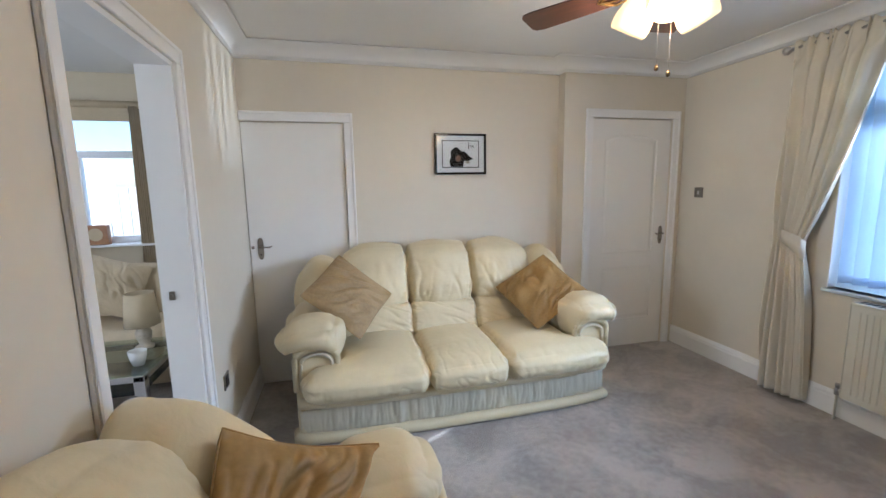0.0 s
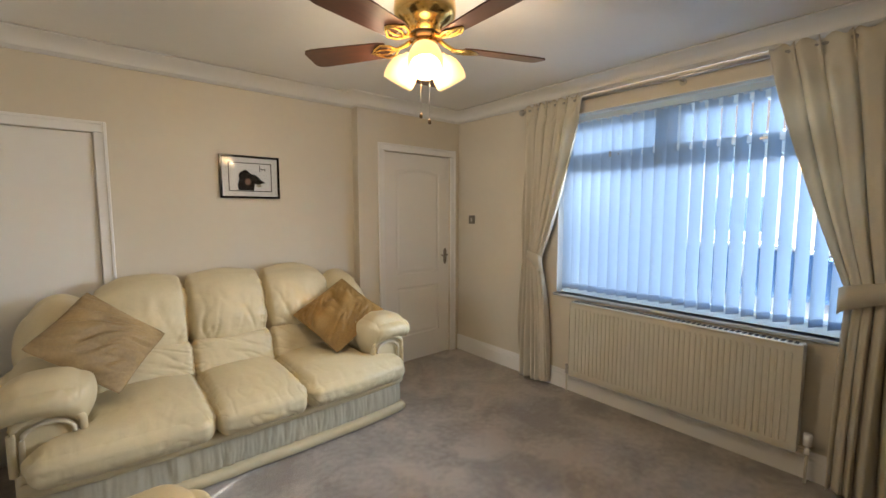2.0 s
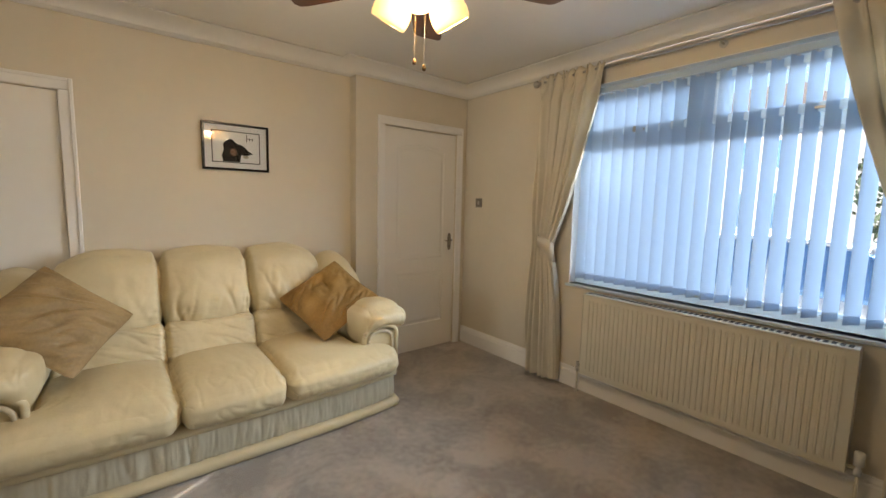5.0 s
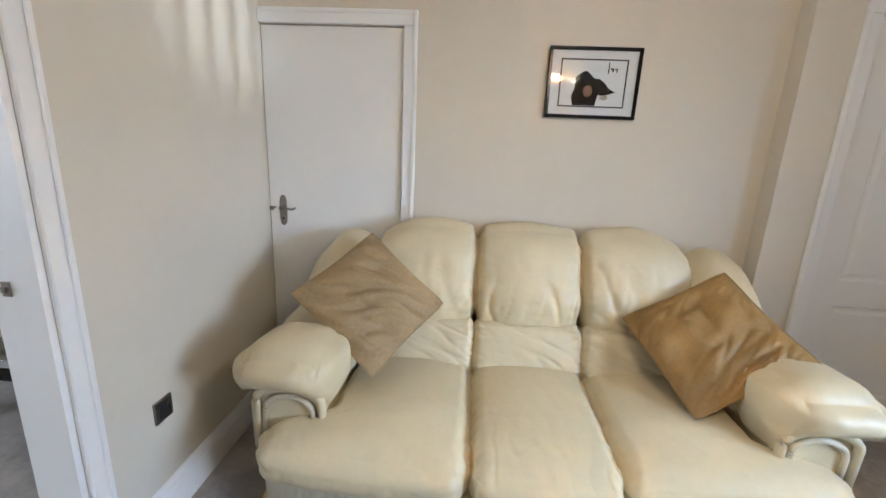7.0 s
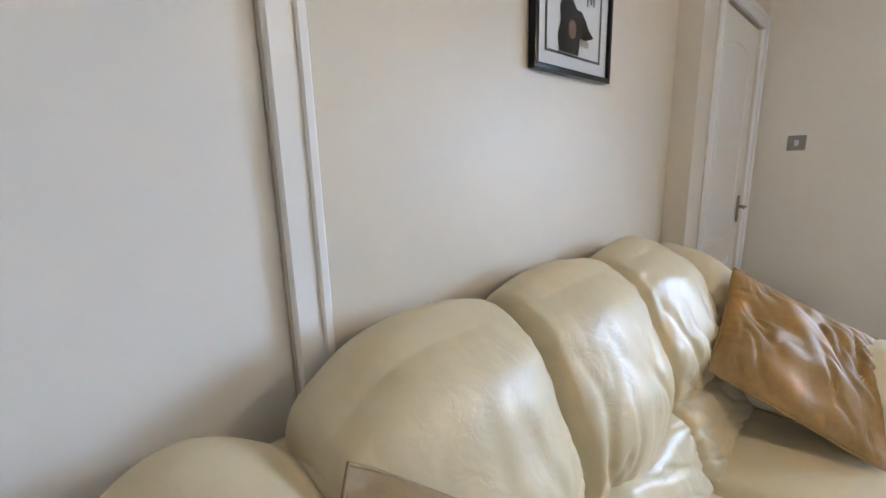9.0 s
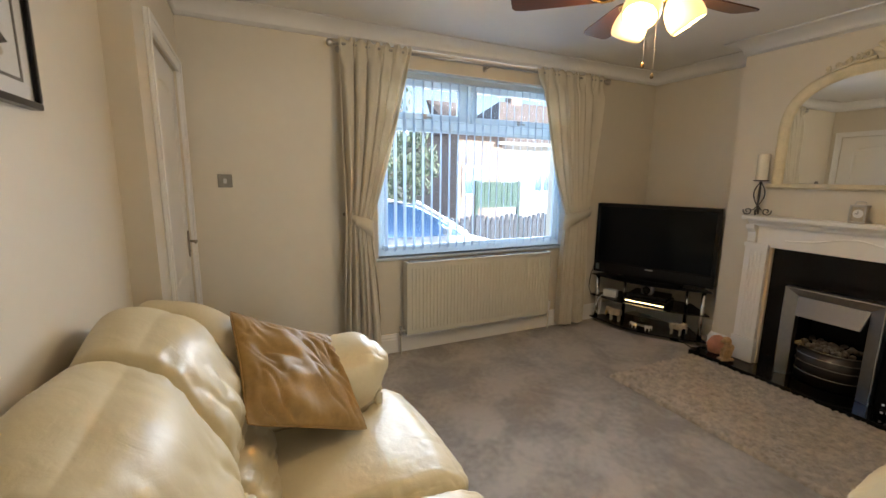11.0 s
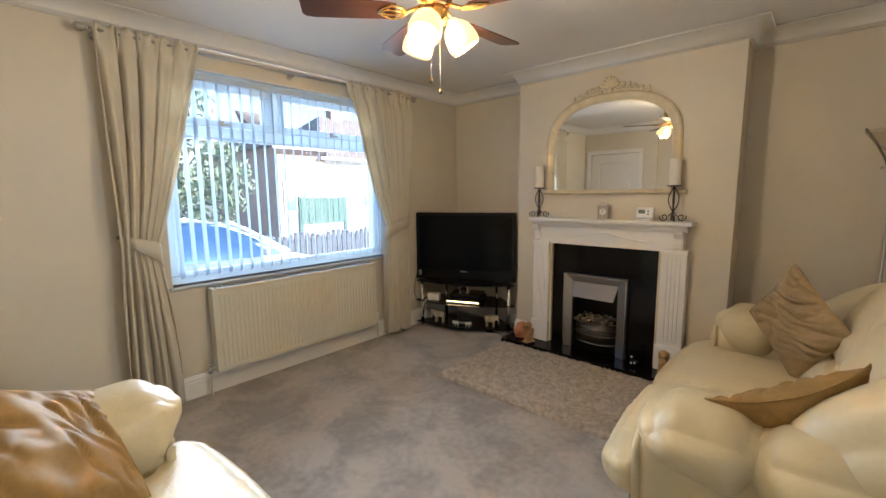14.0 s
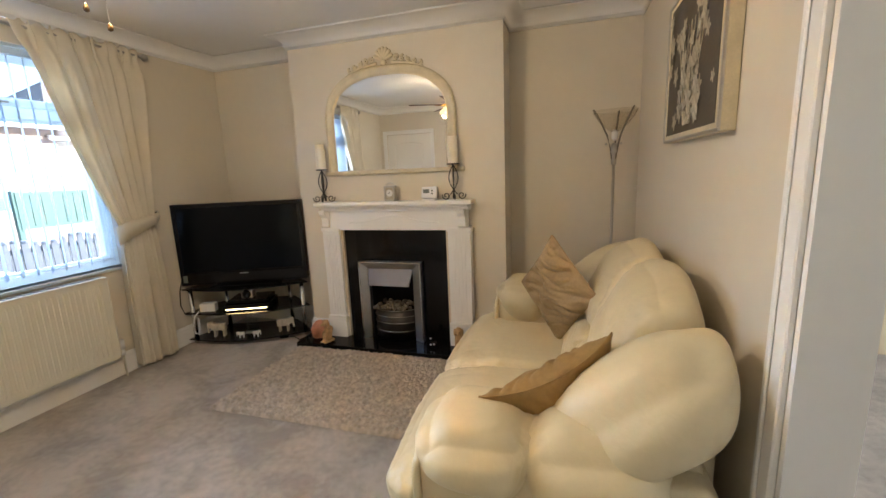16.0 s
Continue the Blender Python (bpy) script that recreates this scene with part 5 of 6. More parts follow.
part("backing", box(RX0 + 0.005, RY0 + 0.005, 0.0005, RX1 - 0.005, RY1 - 0.005, 0.006), M_LINEN, rug)

# ---- television corner ----
TVM = at(3.165, 0.155, 0, 0, 0, 22.7)
tv = thing("television", "large black flat-screen television, switched off", "television", TVM)
part("housing", box(-0.53, -0.10, 0.522, 0.53, 0.0, 1.22, 0.012), M_BLACK, tv)
part("bezel", ring(bmesh.new(), -0.53, 0.53, 0.522, 1.22, 0.035, -0.006, 0.012, 0.004), M_BLACK, tv).matrix_basis = at(0, 0, 0, 0, 0, 90)
part("screen", box(-0.495, 0.001, 0.635, 0.495, 0.004, 1.185), M_SCREEN, tv, "dark glossy screen")
part("speaker_bar", box(-0.515, 0.004, 0.535, 0.515, 0.020, 0.625, 0.006), M_BLACK, tv)
part("badge", box(-0.035, 0.0195, 0.606, 0.035, 0.0215, 0.613), M_STEEL, tv)
part("neck", box(-0.11, -0.09, 0.505, 0.11, -0.03, 0.53, 0.005), M_BLACK, tv)
part("foot", puff(bmesh.new(), 0.56, 0.24, 0.016, 0.007, 10, Matrix.Translation((0, -0.06, 0.508))), M_BLACK, tv, "", True)
part("sticker", box(0.47, 0.0205, 0.55, 0.505, 0.0215, 0.61), M_LCD, tv)

stand = thing("tv_stand", "three-tier black glass corner stand with chrome posts", "tv stand", TVM)


def shelf_mesh(z, w=0.53):
    bm = bmesh.new()
    pts = [(-w, 0.03), (-w * 0.6, -0.30), (w * 0.6, -0.30), (w, 0.03)] + [(w - 2 * w * t / 20, 0.03 + 0.13 * math.sin(math.pi * t / 20)) for t in range(1, 20)]
    lo = [bm.verts.new((x, y, z)) for x, y in pts]
    hi = [bm.verts.new((x, y, z + 0.010)) for x, y in pts]
    bm.faces.new(lo[::-1])
    bm.faces.new(hi)
    for i in range(len(pts)):
        j = (i + 1) % len(pts)
        bm.faces.new((lo[i], lo[j], hi[j], hi[i]))
    return bm


for z in (0.035, 0.275, 0.487):
    part("glass_shelf", shelf_mesh(z), M_BLACK, stand, "black glass shelf")
for x, y in ((-0.47, 0.02), (0.47, 0.02), (-0.29, -0.26), (0.29, -0.26)):
    part("post", cyl(bmesh.new(), (x, y, 0.0), (x, y, 0.487), 0.019, seg=18), M_CHROME, stand, "chrome post", True)
box1 = thing("set_top_box", "black set-top box with an amber display bar", "set-top box", TVM)
part("casing", box(-0.20, -0.17, 0.2855, 0.19, 0.09, 0.345, 0.005), M_BLACK, box1)
part("display_bar", box(-0.175, 0.0905, 0.300, 0.165, 0.093, 0.309), M_GLOWBAR, box1, "glowing amber display bar")
dvd = thing("disc_player", "slim black disc player on the stand", "disc player", TVM)
part("casing", box(-0.18, -0.17, 0.346, 0.15, 0.07, 0.378, 0.004), M_BLACK, dvd)
sp = thing("webcam_speaker", "small silver round device under the television", "speaker", TVM)
part("casing", box(-0.05, -0.06, 0.3785, 0.05, 0.03, 0.455, 0.01), M_STEEL, sp)
part("cone", lathe(bmesh.new(), [(0, 0.0), (0.022, 0.003), (0.032, 0.009), (0.036, 0.004), (0.038, 0)], 20, Matrix.Translation((0, 0.031, 0.418)) @ pose(0, 0, 0, -90)), M_BLACK, sp, "", True)
rt = thing("wireless_router", "small white router box with a looped cable", "router", TVM)
part("casing", box(0.27, -0.02, 0.2855, 0.40, 0.05, 0.36, 0.008), M_UPVC, rt)
part("cable", tube(bmesh.new(), [(0.40, 0.06, 0.30), (0.42, 0.10, 0.27), (0.43, 0.125, 0.20), (0.42, 0.13, 0.13), (0.395, 0.13, 0.12), (0.385, 0.125, 0.17), (0.39, 0.11, 0.26)], 0.006, 8), M_UPVC, rt, "", True)


def elephant(x, y, s, m, label, flip=1):
    bm = bmesh.new()
    for a in ((0.9, 0.42, 0.5, 0, 0, 0.72), (0.42, 0.36, 0.42, 0.52 * flip, 0, 0.86), (0.14, 0.14, 0.55, 0.72 * flip, 0, 0.56), (0.17, 0.17, 0.5, -0.3, 0.1, 0.26), (0.17, 0.17, 0.5, -0.3, -0.1, 0.26), (0.17, 0.17, 0.5, 0.28, 0.1, 0.26), (0.17, 0.17, 0.5, 0.28, -0.1, 0.26)):
        puff(bm, a[0] * s, a[1] * s, a[2] * s, 0.07 * s, 7, Matrix.Translation((a[3] * s, a[4] * s, a[5] * s)))
    ob = link_mesh("figurine", bm, m, None, True)
    fuse = ob.modifiers.new("fuse", "REMESH")
    fuse.mode, fuse.voxel_size, fuse.use_smooth_shade = "VOXEL", 0.035 * s, True
    ob.matrix_basis = TVM @ at(x, y, 0.0452)
    return tagged(ob, label, "figurine", "shelf ornaments")


elephant(0.27, 0.02, 0.13, M_FIGURE, "cream ceramic standing ornament on the glass shelf")
elephant(-0.28, 0.02, 0.12, M_FIGURE, "cream ceramic standing ornament on the glass shelf", -1)
elephant(0.06, 0.10, 0.055, M_PAPER, "tiny white ceramic ornament on the glass shelf")
elephant(-0.06, 0.10, 0.055, M_PAPER, "tiny white ceramic ornament on the glass shelf", -1)
pf = thing("glass_cube", "clear glass photo block on the bottom shelf", "ornament", TVM)
part("block", box(-0.05, -0.03, 0.0455, 0.06, 0.0, 0.17, 0.004), M_TGLASS, pf)
part("base", box(-0.055, -0.035, 0.0452, 0.065, 0.005, 0.055, 0.002), M_STEEL, pf)
cab = thing("power_cable", "black power cable looping down behind the television", "cable")
part("lead", tube(bmesh.new(), [(3.62, 0.28, 0.72), (3.655, 0.34, 0.62), (3.66, 0.39, 0.48), (3.655, 0.41, 0.36), (3.63, 0.40, 0.28), (3.58, 0.33, 0.24)], 0.004, 7), M_BLACK, cab, "", True)
lead = thing("plug_lead", "black flex and inline switch lying on the carpet", "cable")
part("flex", tube(bmesh.new(), [(2.50, 0.05, 0.045), (2.60, 0.10, 0.046), (2.66, 0.13, 0.03), (2.70, 0.12, 0.006), (2.80, 0.07, 0.006), (2.86, 0.10, 0.006)], 0.004, 7), M_BLACK, lead, "", True)
part("switch", puff(bmesh.new(), 0.07, 0.03, 0.022, 0.009, 8, at(2.88, 0.10, 0.0115, 0, 0, 25)), M_BLACK, lead, "", True)

# ---- floor lamp ----
fl = thing("floor_lamp", "tall chrome uplighter with a frosted glass bowl", "floor lamp", at(0.165, -0.13, 0))
part("foot", lathe(bmesh.new(), [(0, 0), (0.13, 0), (0.132, 0.008), (0.12, 0.018), (0.03, 0.03), (0.012, 0.04), (0, 0.04)], 32), M_STEEL, fl, "", True)
part("pole", cyl(bmesh.new(), (0, 0, 0.03), (0, 0, 1.52), 0.0095, seg=18), M_STEEL, fl, "", True)
part("collar", lathe(bmesh.new(), [(0.012, 1.40), (0.018, 1.41), (0.018, 1.47), (0.026, 1.49), (0.026, 1.52), (0.012, 1.55), (0, 1.55)], 20), M_STEEL, fl, "", True)
for k in range(3):
    a = radians(120 * k + 15)
    pts = [(math.cos(a) * r, math.sin(a) * r, z) for r, z in ((0.014, 1.44), (0.022, 1.50), (0.05, 1.60), (0.10, 1.70), (0.148, 1.775))]
    part("arm", tube(bmesh.new(), pts, 0.0062, 8), M_PEWTER, fl, "", True)
    part("arm_tip", lathe(bmesh.new(), [(0, 0), (0.008, 0.004), (0.006, 0.014), (0, 0.018)], 10, Matrix.Translation((math.cos(a) * 0.055, math.sin(a) * 0.055, 1.535))), M_STEEL, fl, "", True)
bm = lathe(bmesh.new(), [(0.02, 1.625), (0.05, 1.645), (0.09, 1.68), (0.13, 1.735), (0.145, 1.765)], 36)
bw = part("glass_bowl", bm, M_BOWL, fl, "unlit frosted glass bowl", True)
bw.modifiers.new("thick", "SOLIDIFY").thickness = 0.002
part("bulb", lathe(bmesh.new(), [(0, 1.56), (0.02, 1.58), (0.022, 1.62), (0, 1.645)], 16), M_PAPER, fl, "", True)

# ---- pictures ----
pic = thing("framed_picture", "black framed print with a wide white mount", "picture", at(1.609, YF, 1.756))


def frame_xz(x0, x1, z0, z1, w, y0, y1, bev=0.003):
    bm = bmesh.new()
    bx(bm, x0, y0, z0, x1, y1, z0 + w, bev)
    bx(bm, x0, y0, z1 - w, x1, y1, z1, bev)
    bx(bm, x0, y0, z0 + w, x0 + w, y1, z1 - w, bev)
    bx(bm, x1 - w, y0, z0 + w, x1, y1, z1 - w, bev)
    return bm


part("frame", frame_xz(-0.214, 0.214, -0.16, 0.16, 0.016, -0.026, -0.001), M_BLACK, pic)
part("mount", box(-0.2, -0.014, -0.146, 0.2, -0.010, 0.146), M_PAPER, pic)
part("inner_border", frame_xz(-0.155, 0.155, -0.108, 0.108, 0.006, -0.0165, -0.0135, 0.0), M_MATTBLACK, pic)
bm = bmesh.new()
blob = [(0.052 * math.cos(a) * (1 + 0.15 * math.sin(3 * a + 1)) - 0.035, 0.062 * math.sin(a) * (1 + 0.08 * math.cos(4 * a)) - 0.012) for a in [2 * math.pi * i / 40 for i in range(40)]]
blob2 = [(-0.085, -0.10), (0.02, -0.10), (0.03, -0.05), (0.015, -0.02), (-0.08, -0.02), (-0.095, -0.06)]
blob3 = [(0.0, -0.045), (0.055, -0.055), (0.11, -0.038), (0.075, -0.02), (0.06, 0.0), (0.03, 0.022), (0.0, 0.02)]
for k, q in enumerate((blob, blob2, blob3)):
    bm.faces.new([bm.verts.new((x, -0.0150 - 0.0006 * k, z)) for x, z in q])
o = part("dark_print", bm, M_INK, pic, "dark printed shape")
o.modifiers.new("thick", "SOLIDIFY").thickness = 0.0004
bm = bmesh.new()
bm.faces.new([bm.verts.new((-0.02 + 0.022 * math.cos(a), -0.0175, -0.035 + 0.026 * math.sin(a))) for a in [2 * math.pi * i / 20 for i in range(20)]])
o = part("brown_print", bm, M_INKBROWN, pic)
o.modifiers.new("thick", "SOLIDIFY").thickness = 0.0004
bm = bmesh.new()
bm.faces.new([bm.verts.new((0.058 + 0.02 * math.cos(a), -0.0175, -0.063 + 0.011 * math.sin(a))) for a in [2 * math.pi * i / 20 for i in range(20)]])
o = part("pale_print", bm, M_FLOWER, pic)
o.modifiers.new("thick", "SOLIDIFY").thickness = 0.0004
for x, z, w, h in ((0.068, 0.068, 0.005, 0.05), (0.083, 0.066, 0.014, 0.006), (0.088, 0.060, 0.006, 0.016), (0.103, 0.064, 0.012, 0.005), (0.106, 0.06, 0.005, 0.02)):
    part("script_bar", box(x - w / 2, -0.0155, z - h / 2, x + w / 2, -0.0142, z + h / 2), M_INK, pic)
pgl = part("glass", box(-0.199, -0.0205, -0.145, 0.199, -0.0190, 0.145), M_GLASS, pic)
pgl.visible_shadow = False

pt = thing("flower_picture", "box canvas of pale flowers on a dark ground", "picture", at(XL, 1.145, 1.79))
PW, PH = 0.39, 0.295
part("canvas", box(0.001, -PW, -PH, 0.045, PW, PH, 0.004), M_MIRFRAME, pt)
part("print_ground", box(0.0455, -PW + 0.05, -PH + 0.03, 0.047, PW - 0.05, PH - 0.03), M_PAINTBG, pt, "dark print")
part("rim", ring(bmesh.new(), -PW, PW, -PH, PH, 0.012, 0.042, 0.052, 0.003), M_STEEL, pt)
random.seed(9)
for k in range(60):
    t = random.random()
    y = random.gauss(0, 0.10 + 0.12 * t)
    z = -0.20 + 0.45 * t + random.uniform(-0.03, 0.03)
    y = max(-PW + 0.09, min(PW - 0.09, y))
    z = max(-PH + 0.06, min(PH - 0.06, z))
    bm = bmesh.new()
    r = random.uniform(0.018, 0.042)
    n = 20
    ph = random.uniform(0, 6)
    bm.faces.new([bm.verts.new((0, r * (1 + 0.35 * math.cos(5 * a + ph)) * math.cos(a), r * (1 + 0.35 * math.cos(5 * a + ph)) * math.sin(a))) for a in [2 * math.pi * i / n for i in range(n)]])
    o = part("flower", bm, M_FLOWER, pt)
    o.matrix_basis = at(0.0472 + 0.00012 * k, y, z)
for k in range(9):
    y0 = -0.16 + 0.04 * k
    part("stalk", tube(bmesh.new(), [(0.048, 0.3 * y0, -0.24), (0.048, 0.7 * y0, -0.05), (0.048, 1.2 * y0, 0.14)], 0.0025, 5), M_FLOWER, pt)

# ---- ceiling fan ----
FC = (1.797, 2.045)
fan = thing("ceiling_fan", "brass ceiling fan with mahogany blades and three lit shades", "ceiling fan", at(FC[0], FC[1], -0.04))
part("canopy", lathe(bmesh.new(), [(0, ZC + 0.04), (0.075, ZC + 0.04), (0.08, ZC - 0.012), (0.07, ZC - 0.03), (0.055, ZC - 0.045), (0, ZC - 0.045)], 32), M_BRASS, fan, "", True)
part("motor_housing", lathe(bmesh.new(), [(0, 2.47), (0.07, 2.468), (0.112, 2.45), (0.128, 2.42), (0.132, 2.38), (0.128, 2.345), (0.10, 2.32), (0.078, 2.305), (0.074, 2.285), (0, 2.285)], 40), M_BRASS, fan, "", True)
part("rotor_ring", lathe(bmesh.new(), [(0, 2.288), (0.062, 2.287), (0.066, 2.275), (0.062, 2.262), (0, 2.26)], 32), M_DARKBRASS, fan, "", True)
part("switch_housing", lathe(bmesh.new(), [(0, 2.262), (0.052, 2.26), (0.055, 2.235), (0.05, 2.205), (0.042, 2.19), (0.022, 2.182), (0.026, 2.17), (0.014, 2.15), (0.018, 2.135), (0.008, 2.12), (0, 2.118)], 32), M_BRASS, fan, "", True)


def blade_bm():
    bm = bmesh.new()
    prof = [(0.17, 0.045), (0.20, 0.054), (0.35, 0.062), (0.515, 0.068), (0.55, 0.062), (0.563, 0.045)]
    pts = [(x, w) for x, w in prof] + [(x, -w) for x, w in prof[::-1]]
    lo = [bm.verts.new((x, y, -0.003)) for x, y in pts]
    hi = [bm.verts.new((x, y, 0.003)) for x, y in pts]
    bm.faces.new(lo[::-1])
    bm.faces.new(hi)
    for i in range(len(pts)):
        j = (i + 1) % len(pts)
        bm.faces.new((lo[i], lo[j], hi[j], hi[i]))
    return bm


b0 = k0 = None
for k in range(5):
    a = 51 + 72 * k
    m4 = pose(0, 0, 2.24, 0, 0, a) @ pose(0, 0, 0, 12)
    if b0 is None:
        b0 = part("blade", blade_bm(), M_MAHOG, fan, "dark mahogany blade")
        b0.matrix_basis = m4
        bm = tube(bmesh.new(), [(0.055, 0, 0.03), (0.09, 0, 0.012), (0.13, 0, -0.004), (0.16, 0, -0.008)], lambda s: 0.010 - 0.003 * s, 8)
        for s in (-1, 1):
            tube(bm, [(0.12, 0, -0.006), (0.15, s * 0.034, -0.008), (0.19, s * 0.045, -0.008), (0.225, s * 0.022, -0.008), (0.245, 0, -0.008)], 0.0055, 7)
            tube(bm, [(0.13, 0, -0.006), (0.17, s * 0.014, -0.009), (0.205, s * 0.016, -0.009), (0.24, 0, -0.008)], 0.0045, 7)
        k0 = part("blade_iron", bm, M_BRASS, b0, "pierced brass blade bracket", True)
    else:
        o = share("blade", b0, fan, m4)
        share("blade_iron", k0, o, Matrix())
for k in range(3):
    a = radians(233 + 120 * k)
    tilt = Matrix.Translation((math.cos(a) * 0.075, math.sin(a) * 0.075, 2.205)) @ pose(0, 0, 0, 0, 0, math.degrees(a)) @ pose(0, 0, 0, 0, -33) @ Matrix.Scale(1.06, 4)
    arm = part("lamp_arm", tube(bmesh.new(), [(math.cos(a) * 0.03, math.sin(a) * 0.03, 2.20), (math.cos(a) * 0.06, math.sin(a) * 0.06, 2.20), (math.cos(a) * 0.075, math.sin(a) * 0.075, 2.205)], 0.012, 10), M_BRASS, fan, "", True)
    sh = part("shade", lathe(bmesh.new(), [(0.022, 0.01), (0.027, -0.002), (0.042, -0.014), (0.056, -0.034), (0.064, -0.060), (0.067, -0.085), (0.065, -0.105), (0.060, -0.117), (0.057, -0.116), (0.061, -0.103), (0.063, -0.085), (0.060, -0.060), (0.052, -0.036), (0.038, -0.017), (0.02, -0.005)], 28, tilt), M_SHADE, arm, "lit frosted glass bell shade", True)
    sh.visible_shadow = False
    bl = part("bulb", lathe(bmesh.new(), [(0, -0.02), (0.018, -0.035), (0.026, -0.06), (0.022, -0.082), (0, -0.094)], 18, tilt), M_BULB, arm, "glowing bulb", True)
    bl.visible_shadow = False
    lamp = new("fan_bulb_light", bpy.data.lights.new("fan_bulb_light", "POINT"))
    lamp.data.energy, lamp.data.color, lamp.data.shadow_soft_size = 2.5, (1.0, 0.74, 0.46), 0.03
    lamp.location = Vector((FC[0], FC[1], -0.04)) + (tilt @ Vector((0, 0, -0.10)))
for dx, dy, z in ((0.0, 0.030, 1.94), (0.0, -0.030, 1.905)):
    part("pull_chain", cyl(bmesh.new(), (dx, dy, 2.21), (dx, dy, z + 0.02), 0.0005, seg=6), M_STEEL, fan)
    part("chain_pull", lathe(bmesh.new(), [(0, 0), (0.007, 0.004), (0.008, 0.012), (0.004, 0.022), (0, 0.026)], 14, Matrix.Translation((dx, dy, z))), M_DARKBRASS, fan, "", True)

# ---- rear room ----
w2 = thing("window_2", "white plastic rear window with a raised roller blind", "window", kind="structure")
part("window_frame", frame_xz(-2.2, -0.9, 1.05, 2.18, 0.06, 5.02, 5.08), M_UPVC, w2)
bm = box(-2.14, 5.02, 1.80, -0.96, 5.08, 1.86, 0.005)
bx(bm, -1.58, 5.022, 1.11, -1.52, 5.078, 1.80, 0.005)
part("transom", bm, M_UPVC, w2)
for x0, x1, z0, z1 in ((-2.14, -1.58, 1.11, 1.80), (-1.52, -0.96, 1.11, 1.80), (-2.14, -0.96, 1.86, 2.12)):
    part("pane", box(x0, 5.045, z0, x1, 5.05, z1), M_GLASS, w2).visible_shadow = False
part("window_sill", box(-2.25, 4.86, 1.03, -0.85, 5.02, 1.05, 0.006), M_TRIM, w2)
# unseen net, added so the sun reaches the rear room as soft light
net = thing("diffuser_net", "unseen white net added to spread sunlight at the side opening", "curtain")
bm = bmesh.new()
top = [bm.verts.new((-3.262 + 0.012 * math.sin(i * 1.1), 0.95 + 0.03 * i, 2.16)) for i in range(61)]
low = [bm.verts.new((v.co.x, v.co.y, 0.86)) for v in top]
for i in range(60):
    bm.faces.new((top[i], top[i + 1], low[i + 1], low[i]))
part("cloth", bm, mat("white_net", (0.70, 0.70, 0.68), 0.9, spots=0.03, scale=20, trans=0.4), net, "", True).modifiers.new("thick", "SOLIDIFY").thickness = 0.002
part("wire", cyl(bmesh.new(), (-3.262, 0.93, 2.16), (-3.262, 2.77, 2.16), 0.004, seg=8), M_UPVC, net)
rc = thing("rear_curtain", "tan curtain gathered beside the rear window", "curtain")
bm = bmesh.new()
rows = [[bm.verts.new((-1.08 + 0.10 * i / 40 + 0.02 * (z - 0.9) * (1 - i / 40), 4.90 + 0.022 * math.sin(i * 0.95 + z) + 0.008 * noise.noise(Vector((i * 0.3, z * 2, 5))), z)) for i in range(41)] for z in [0.72 + 1.5 * k / 12 for k in range(13)]]
for r0, r1 in zip(rows, rows[1:]):
    for i in range(40):
        bm.faces.new((r0[i], r0[i + 1], r1[i + 1], r1[i]))
part("cloth", bm, mat("tan_curtain_cloth", (0.60, 0.50, 0.34), 0.85, spots=0.08, scale=8, bump=0.2, bscale=300, trans=0.4), rc, "", True).modifiers.new("thick", "SOLIDIFY").thickness = 0.004
part("hook_band", box(-1.06, 4.885, 2.20, -0.97, 4.92, 2.235, 0.004), M_LINEN, rc)
rb = thing("roller_blind", "cream roller blind rolled up above the rear window", "blind")
part("roll", cyl(bmesh.new(), (-2.25, 4.94, 2.24), (-0.85, 4.94, 2.24), 0.03, seg=20), M_LINEN, rb, "", True)
part("hem", box(-2.23, 4.935, 2.10, -0.87, 4.945, 2.22, 0.002), M_LINEN, rb)
bc = thing("mantel_clock", "small square wooden clock on the rear window sill", "clock", at(-1.42, 4.93, 1.05))
part("case", box(-0.09, -0.03, 0.0, 0.09, 0.03, 0.17, 0.006), mat("oak_case", (0.36, 0.18, 0.08), 0.5, spots=0.2, scale=12), bc)
part("dial", lathe(bmesh.new(), [(0, 0), (0.055, 0), (0.056, 0.003), (0, 0.004)], 24, Matrix.Translation((0, -0.030, 0.09)) @ pose(0, 0, 0, 90)), M_LINEN, bc)
st2 = thing("settee", "cream fabric settee below the rear window", "sofa", at(-1.55, 4.9, 0))
part("seat", puff(bmesh.new(), 1.7, 0.72, 0.24, 0.08, 16, Matrix.Translation((0, -0.42, 0.34)), bulge=0.02, wrinkle=0.006), M_LINEN, st2, "", True)
part("base", box(-0.86, -0.76, 0.04, 0.86, -0.04, 0.23, 0.02), M_LINEN, st2)
part("backrest", puff(bmesh.new(), 1.75, 0.22, 0.60, 0.09, 16, at(0, -0.12, 0.58, 8), bulge=0.02, wrinkle=0.006), M_LINEN, st2, "", True)
for sx in (-1, 1):
    part("arm", puff(bmesh.new(), 0.18, 0.76, 0.56, 0.08, 12, at(sx * 0.92, -0.41, 0.30), bulge=0.01), M_LINEN, st2, "", True)
cushion("cream cushion leaning on the rear settee", M_LINEN, (-1.75, 4.52, 0.76), (0.8, 0, 0.5), (-0.4, 0.3, 0.7), 0.46, 0.16, 7)
cushion("cream cushion leaning on the rear settee", M_LINEN, (-1.18, 4.55, 0.74), (0.9, 0.05, -0.3), (0.2, 0.3, 0.85), 0.46, 0.16, 8)
